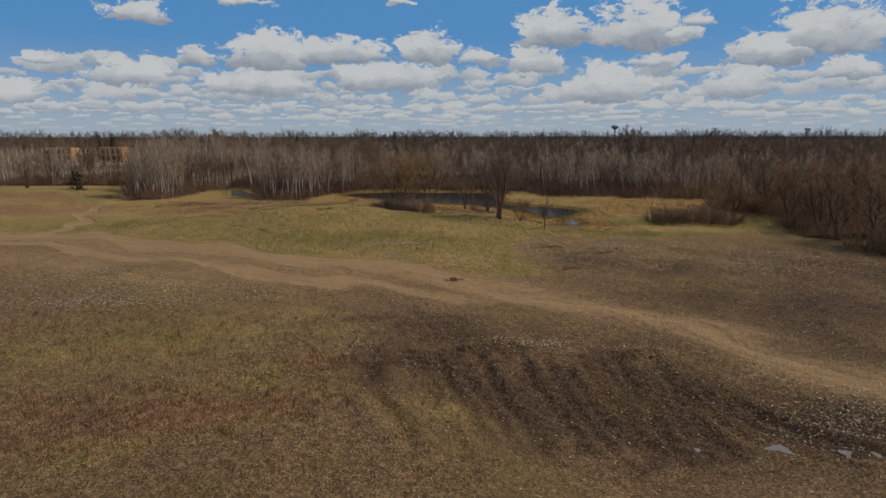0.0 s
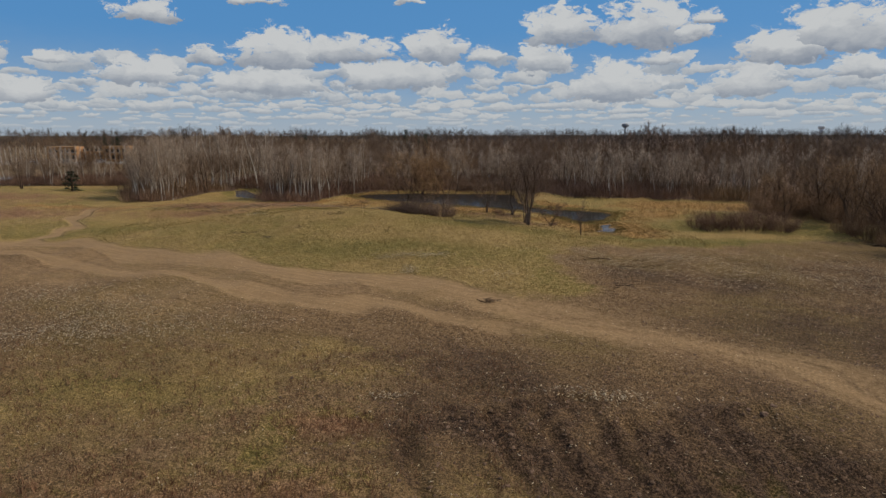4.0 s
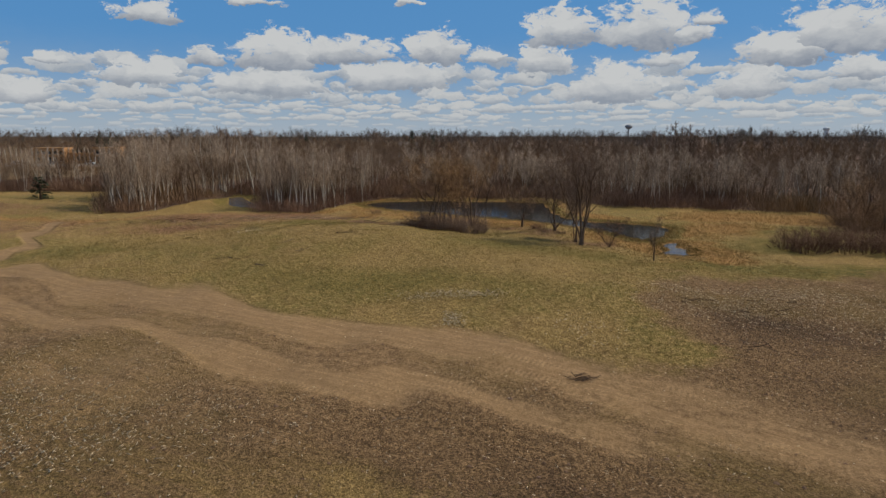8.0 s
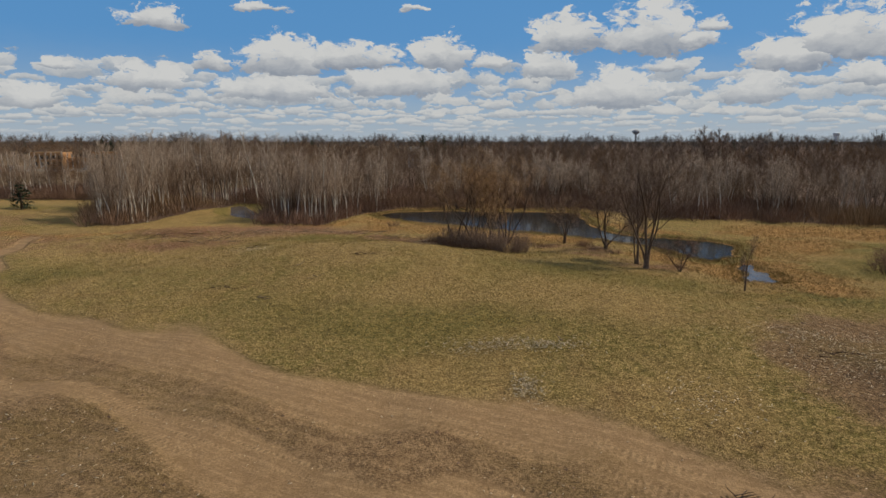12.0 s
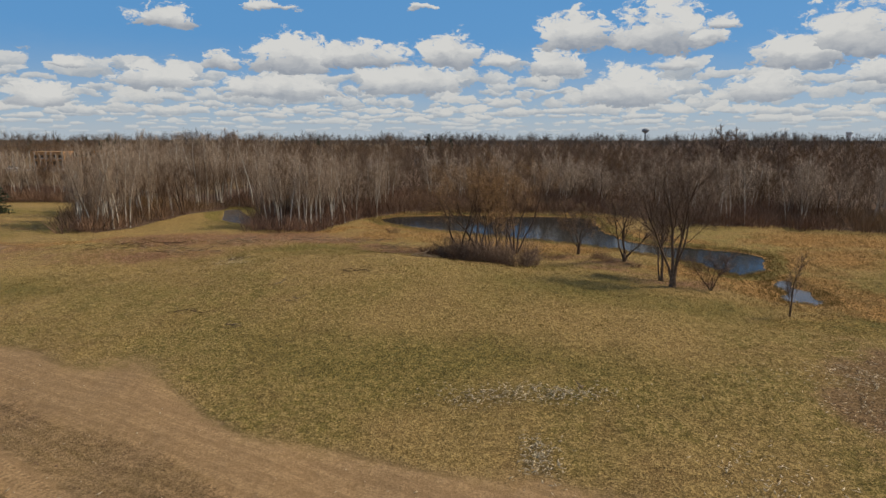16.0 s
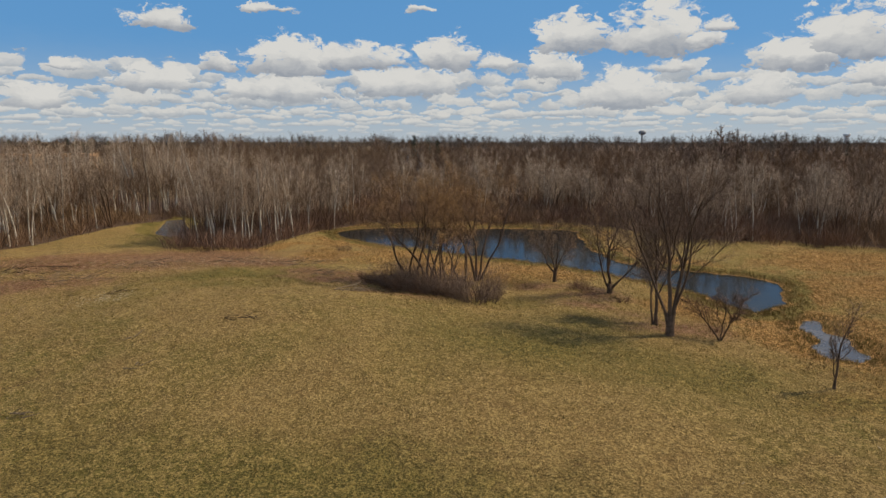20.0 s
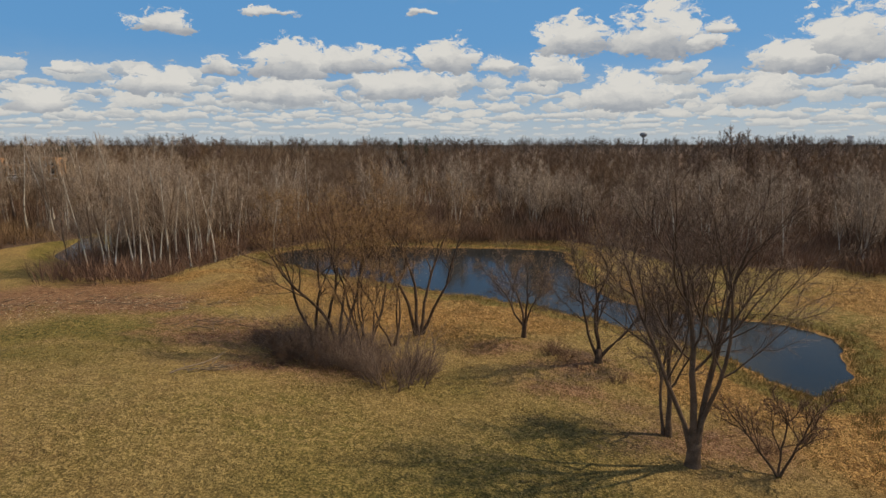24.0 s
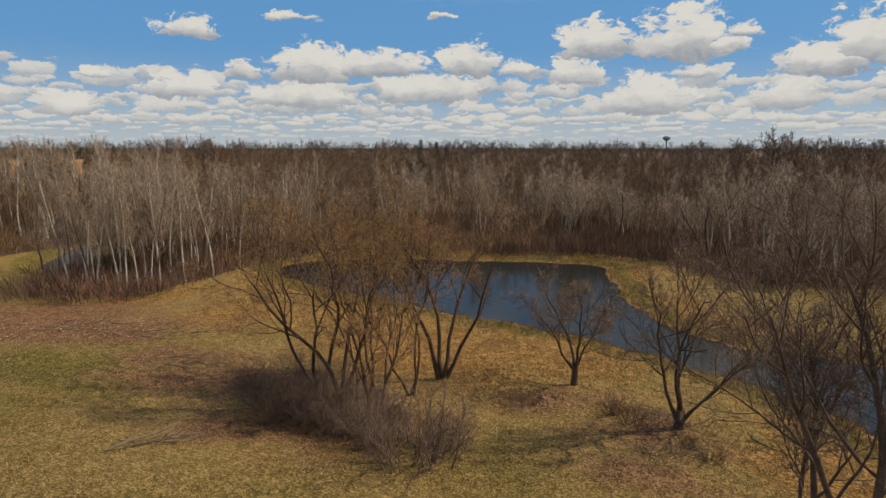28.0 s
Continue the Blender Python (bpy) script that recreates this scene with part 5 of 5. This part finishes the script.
for i in range(46):
    x = rng.uniform(-20, 62) if i < 34 else rng.uniform(-70, -24)
    y = float(wood_edge(x)) + rng.uniform(2, 34)
    ob = stand(copy_thing(OPEN_TREE, Matrix()), x, y, rng.uniform(0, 6.28), rng.uniform(0.65, 1.15))
    tagged(ob, "dark bare tree with an open crown in the woods", "tree", "open-crowned trees in the woods")
WHITE_TREE = tree_thing("birch_tree", [((0, 0, 0), (0.05, 0, 1), 9.6, 0.12), ((0.2, 0, 0), (0.22, 0.1, 1), 8.6, 0.09)], dict(ASPEN, least=[0.05, 0.035, 0.022, 0.018]), 67, BARK_PALE, TWIG_PALE, 2, 0.0, False)
tagged(stand(WHITE_TREE, 40, 168), "pale bare birch among darker trees", "tree", "birches in the woods")
for i in range(70):
    x = rng.uniform(-20, 75)
    y = float(wood_edge(x)) + (rng.uniform(22, 75) if i % 2 else rng.uniform(8, 30))
    stand(copy_thing(WHITE_TREE, Matrix()), x, y, rng.uniform(0, 6.28), rng.uniform(0.75, 1.05))

# ---- loose wood, clods and stones ----
def stick_pile(name, count, long, wide, seed, thick=0.05, mat=DEADWOOD):
    rng, root = random.Random(seed), new(name)
    for _ in range(count):
        wood = Wood()
        a = rng.gauss(0, 0.5) if rng.random() < 0.7 else rng.uniform(0, 3.14)
        p = Vector((rng.gauss(0, wide), rng.gauss(0, wide * 0.5), rng.uniform(0.02, 0.15 + 0.02 * count ** 0.5)))
        d = Vector((math.cos(a), math.sin(a), rng.gauss(0, 0.16)))
        n, pts = 4, []
        step_ = long * rng.uniform(0.4, 1.0) / n
        for i in range(n + 1):
            pts.append(p.copy())
            d = (d + Vector((rng.gauss(0, 0.16), rng.gauss(0, 0.16), rng.gauss(0, 0.08)))).normalized()
            p = p + d * step_
            p.z = max(p.z, 0.02)
        r = thick * rng.uniform(0.4, 1.2)
        wood.tube(pts, [r * (1 - 0.15 * i) for i in range(n + 1)], 5)
        big_part("stick", [wood], mat, root)
    return root


def lay(ob, x, y, turn=0.0):
    ob.matrix_basis = pose(x, y, ground_z(x, y) - 0.02, 0, 0, turn)
    return ob


for i, (x, y, count, long, wide, turn, words) in enumerate([
        (-18.2, 91.8, 16, 1.4, 0.5, 10, "small heap of broken dark sticks on the grass"), (-23.9, 89.9, 4, 1.1, 0.15, 60, "bent dead branch standing out of the grass"),
        (-29.2, 84.6, 10, 1.8, 0.9, 15, "scattered dark sticks lying in short grass"), (-25.0, 81.6, 12, 0.7, 0.25, 0, "clump of rusty stubble and sticks"),
        (-13.3, 102.2, 18, 1.6, 0.4, 40, "fallen pale branch with a spray of twigs"), (-21.8, 86.1, 6, 1.0, 0.4, 0, "few thin sticks on the meadow"),
        (0.7, 57.0, 28, 0.9, 0.3, -5, "flat heap of dark rotten branches beside the track"), (-18.3, 114.2, 46, 2.6, 1.8, 10, "heap of cut brush on dead grass"),
        (-23.4, 119.4, 40, 2.6, 2.2, 0, "heap of cut brush on dead grass"), (-30.6, 120.1, 36, 2.4, 2.2, 15, "heap of cut brush on dead grass"),
        (-36.1, 116.7, 46, 2.8, 2.6, 20, "spread of pale broken branches by the aspens"), (-41, 110, 40, 2.6, 2.4, 10, "spread of pale broken branches by the aspens"),
        (-48, 112, 60, 3.0, 3.0, 15, "dark heap of torn roots and branches"), (-33, 103, 14, 2.0, 1.2, 10, "scattered dark sticks lying in short grass"),
        (-12.5, 112, 40, 2.4, 1.6, 0, "dead branches tangled at the foot of willows"), (-9.2, 51.8, 3, 2.2, 0.2, 40, "thin pale branch lying on bare soil"),
        (-24.1, 52.1, 4, 1.8, 0.3, 35, "thin pale branch lying on bare soil"), (-3.3, 72.3, 3, 0.8, 0.2, 80, "few thin sticks on the meadow"), (11.6, 71.4, 14, 1.6, 1.2, 0, "torn roots on dark churned soil"),
        (13.5, 63, 16, 1.5, 1.4, 30, "torn roots on dark churned soil"), (18, 71, 20, 1.8, 1.8, 10, "torn roots on dark churned soil")]):
    ob = stick_pile("stick_pile" if count > 4 else "branch", count, long, wide, 200 + i, 0.03 if count < 30 else 0.026, DEADWOOD if "pale" in words else BARK_DARK if "dark" in words else DEADWOOD)
    tagged(lay(ob, x, y, turn), words, "branches")
# a log with a broken end
wood = Wood()
wood.tube([Vector((0, 0, 0.1)), Vector((0.8, 0.3, 0.13)), Vector((1.7, 0.5, 0.12)), Vector((2.5, 0.9, 0.16)), Vector((2.6, 0.93, 0.16))], [0.045, 0.05, 0.045, 0.035, 0.01], 8)
tagged(lay(big_mesh("fallen_log", *join([wood]), DEADWOOD, True), -14.4, 100.6, 35), "pale fallen log lying in meadow grass", "log")


def clod(seed, size):
    bm = bmesh.new()
    bmesh.ops.create_icosphere(bm, subdivisions=2, radius=size)
    for q in bm.verts:
        q.co *= 1 + 0.5 * noise.noise(q.co / size * 1.3 + Vector((seed * 3.1, 0, 0)))
        q.co.z *= 0.5
    me = bpy.data.meshes.new("clod")
    bm.to_mesh(me)
    bm.free()
    me.materials.append(CLODS)
    return me


CLOD_SHAPES = [clod(i, 0.3) for i in range(4)]
rng = random.Random(12)
spots = [(-5.9, 37.8), (-5.3, 37.9), (13.7, 37.8), (14.3, 38.2), (12.9, 38.0), (-8.0, 26.6), (-7.5, 26.2), (-4.6, 26.9), (-4.2, 27.5), (-3.4, 54.3), (-0.4, 33.9), (19.2, 49.9), (-16.6, 52.4), (-11, 22.5), (7.5, 38.5), (8.2, 38.9), (-2.6, 24.5), (-1.9, 25.1)]
spots += [(rng.uniform(-8, 30), rng.uniform(23, 50)) for _ in range(110)]
for i, (x, y) in enumerate(spots):
    ob = new("soil_clod", CLOD_SHAPES[i % 4])
    s = rng.uniform(0.4, 0.75) if i < 18 else rng.uniform(0.12, 0.4)
    ob.matrix_basis = Matrix.LocRotScale((x, y, ground_z(x, y) - 0.05 * s), Euler((0, 0, rng.uniform(0, 6.28))), (s * rng.uniform(0.8, 1.5), s, s))
    tagged(ob, "lump of dark soil thrown up by wheels", "clod", "clods in the churned soil")


# ---- grass, straw and chips ----
def blades(name, places, count, high, wide, lean, mat, label, seed):
    """Tufts of thin blades as one mesh."""
    r = np.random.RandomState(seed)
    n = len(places) * count
    x, y = np.repeat(places[:, 0], count) + r.normal(0, 0.09, n), np.repeat(places[:, 1], count) + r.normal(0, 0.09, n)
    z = height(x, y) - 0.02
    a, b = r.uniform(0, 6.28, n), r.uniform(0, 6.28, n)
    h = high * r.uniform(0.5, 1.3, n)
    w = wide * r.uniform(0.6, 1.4, n)
    out = lean * h * r.uniform(0.2, 1.3, n)
    v = np.empty((n, 3, 3))
    v[:, 0] = np.stack([x - np.cos(a) * w, y - np.sin(a) * w, z], -1)
    v[:, 1] = np.stack([x + np.cos(a) * w, y + np.sin(a) * w, z], -1)
    v[:, 2] = np.stack([x + np.cos(b) * out, y + np.sin(b) * out, z + h], -1)
    tagged(big_mesh(name, v.reshape(-1, 3), np.arange(3 * n).reshape(-1, 3), mat), label, "grass", kind="stuff")


def sown(n, x0, x1, y0, y1, keep, seed):
    r = np.random.RandomState(seed)
    x, y = r.uniform(x0, x1, n), r.uniform(y0, y1, n)
    z = zones(x, y)
    wet = np.maximum.reduce([inside_by(x, y, line) for line in (POND_LINE, POOL_LINE, SLOUGH_LINE)])
    ok = keep(z, x, y, r.rand(n)) & (wet < -0.2)
    return np.stack([x[ok], y[ok]], -1)


blades("meadow_grass", sown(34000, -52, 30, 60, 118, lambda z, x, y, r: (z["soil"] < 0.45) & (z["track"] < 0.45) & (r < 0.85), 1), 4, 0.16, 0.016, 1.1, GRASS, "short matted meadow grass, olive and tan", 11)
blades("bank_grass", sown(26000, -30, 50, 86, 156, lambda z, x, y, r: (z["straw"] > 0.42) & (z["litter"] < 0.5), 2), 5, 0.26, 0.016, 1.2, STRAW, "tall yellow dead grass on the pond banks", 12)
def shore_tufts():
    r = np.random.RandomState(44)
    line = np.concatenate([POND_LINE[r.randint(0, len(POND_LINE), 5200)], POOL_LINE[r.randint(0, len(POOL_LINE), 900)]])
    p = line + r.normal(0, 0.9, line.shape)
    off = np.maximum(inside_by(p[:, 0], p[:, 1], POND_LINE), inside_by(p[:, 0], p[:, 1], POOL_LINE))
    return p[(off < 0.25) & (off > -1.6)]


blades("sedge", shore_tufts(), 5, 0.32, 0.016, 0.5, GRASS, "olive sedge along the water's edge", 15)
blades("rust_grass", sown(9000, -34, 2, 18, 45, lambda z, x, y, r: (z["rust"] > 0.38) | (r < 0.25), 3), 6, 0.34, 0.014, 0.6, RUST_GRASS, "rust-brown dead grass on the old field", 13)
blades("dry_grass", sown(16000, -34, 30, 18, 62, lambda z, x, y, r: (z["track"] < 0.45) & (r < np.where(z["soil"] > 0.5, 0.35, 0.9)), 4), 4, 0.15, 0.014, 1.3, DRY_GRASS, "sparse dry grass and stubble on bare soil", 14)


def chips():
    r = np.random.RandomState(31)
    spread_ = [np.stack([r.uniform(-40, 42, 9000), r.uniform(18, 80, 9000)], -1)]
    for x, y, sx, sy, n in [(-7.2, 71.5, 2.0, 0.6, 330), (-6.3, 66.1, 0.5, 0.9, 220), (-4.2, 71.4, 1.2, 0.4, 160), (21.5, 29.5, 2.2, 1.8, 700), (36, 64, 4, 3, 700), (22, 74.6, 5, 1.0, 600), (12, 74.6, 2, 1, 200), (20, 72, 6, 2.5, 800), (14, 69.5, 3, 2, 350), (34, 70, 8, 4, 900), (-32, 101, 1.2, 1.4, 200), (-36, 116.7, 4, 2, 420),
                            (-27, 121, 5, 2, 300), (2.4, 64.5, 1.6, 1.4, 130), (-24, 50, 5, 2.5, 900), (-34, 56, 5, 3, 900), (-28, 47, 3, 1.5, 700), (26, 66, 5, 2, 400), (-50, 112, 5, 3, 300), (-5.5, 38.3, 0.7, 0.2, 60), (5.5, 38.6, 1.6, 0.4, 160)]:
        spread_.append(np.stack([r.normal(x, sx, n), r.normal(y, sy, n)], -1))
    p = np.concatenate(spread_)
    z = zones(p[:, 0], p[:, 1])
    lift = np.where(np.arange(len(p)) >= 9000, r.uniform(0.07, 0.2, len(p)), 0.0)
    kept = (np.arange(len(p)) >= 9000) | ((z["soil"] > 0.4) & (r.rand(len(p)) < np.where(z["track"] > 0.45, 0.2, 0.75)))
    p, lift = p[kept], lift[kept]
    n = len(p)
    a, long, w = r.uniform(0, 3.14, n), r.uniform(0.04, 0.2, n), r.uniform(0.014, 0.045, n)
    loose = lift == 0
    long[loose] *= 0.65
    w[loose] *= 0.7
    x, y = p.T
    h = height(x, y) + lift + np.where(loose, 0.03, 0.0)
    v = np.empty((n, 4, 3))
    v[:, 0] = np.stack([x - np.cos(a) * long, y - np.sin(a) * long, h + 0.015], -1)
    v[:, 1] = np.stack([x - np.sin(a) * w, y + np.cos(a) * w, h + 0.02], -1)
    v[:, 2] = np.stack([x + np.sin(a) * w, y - np.cos(a) * w, h + 0.02], -1)
    v[:, 3] = np.stack([x + np.cos(a) * long, y + np.sin(a) * long, h + 0.03], -1)
    i = 4 * np.arange(n)[:, None]
    tris = np.concatenate([i + t for t in ([0, 2, 1], [1, 2, 3], [0, 1, 3], [0, 3, 2])])
    tagged(big_mesh("wood_chips", v.reshape(-1, 3), tris, CHIPS), "pale wood chips and stalks strewn on the soil", "chips", kind="stuff")


chips()


def crumbs():
    """Small lumps of broken soil, too many to count."""
    r = np.random.RandomState(52)
    x, y = np.r_[r.uniform(-12, 34, 9000), r.uniform(-34, 40, 9000)], np.r_[r.uniform(20, 46, 9000), r.uniform(44, 80, 9000)]
    z = zones(x, y)
    ok = (z["soil"] > 0.5) & (z["track"] < 0.5) & (r.rand(len(x)) < 0.25 + 0.75 * step(z["dark"], 0.2, 0.6))
    x, y = x[ok], y[ok]
    n = len(x)
    size, a = 0.025 + 0.1 * r.rand(n) ** 3, r.uniform(0, 6.28, n)
    base = height(x, y)
    v = np.empty((n, 5, 3))
    for i in range(4):
        w = a + i * 1.571 + r.uniform(-0.4, 0.4, n)
        v[:, i] = np.stack([x + np.cos(w) * size * r.uniform(0.7, 1.5, n), y + np.sin(w) * size * r.uniform(0.7, 1.3, n), base - 0.01], -1)
    v[:, 4] = np.stack([x + r.normal(0, 0.3, n) * size, y + r.normal(0, 0.3, n) * size, base + size * r.uniform(0.5, 1.1, n)], -1)
    i = 5 * np.arange(n)[:, None]
    tris = np.concatenate([i + t for t in ([0, 1, 4], [1, 2, 4], [2, 3, 4], [3, 0, 4])])
    tagged(big_mesh("soil_crumbs", v.reshape(-1, 3), tris, CLODS), "crumbled dark lumps of churned soil", "soil", kind="stuff")


crumbs()
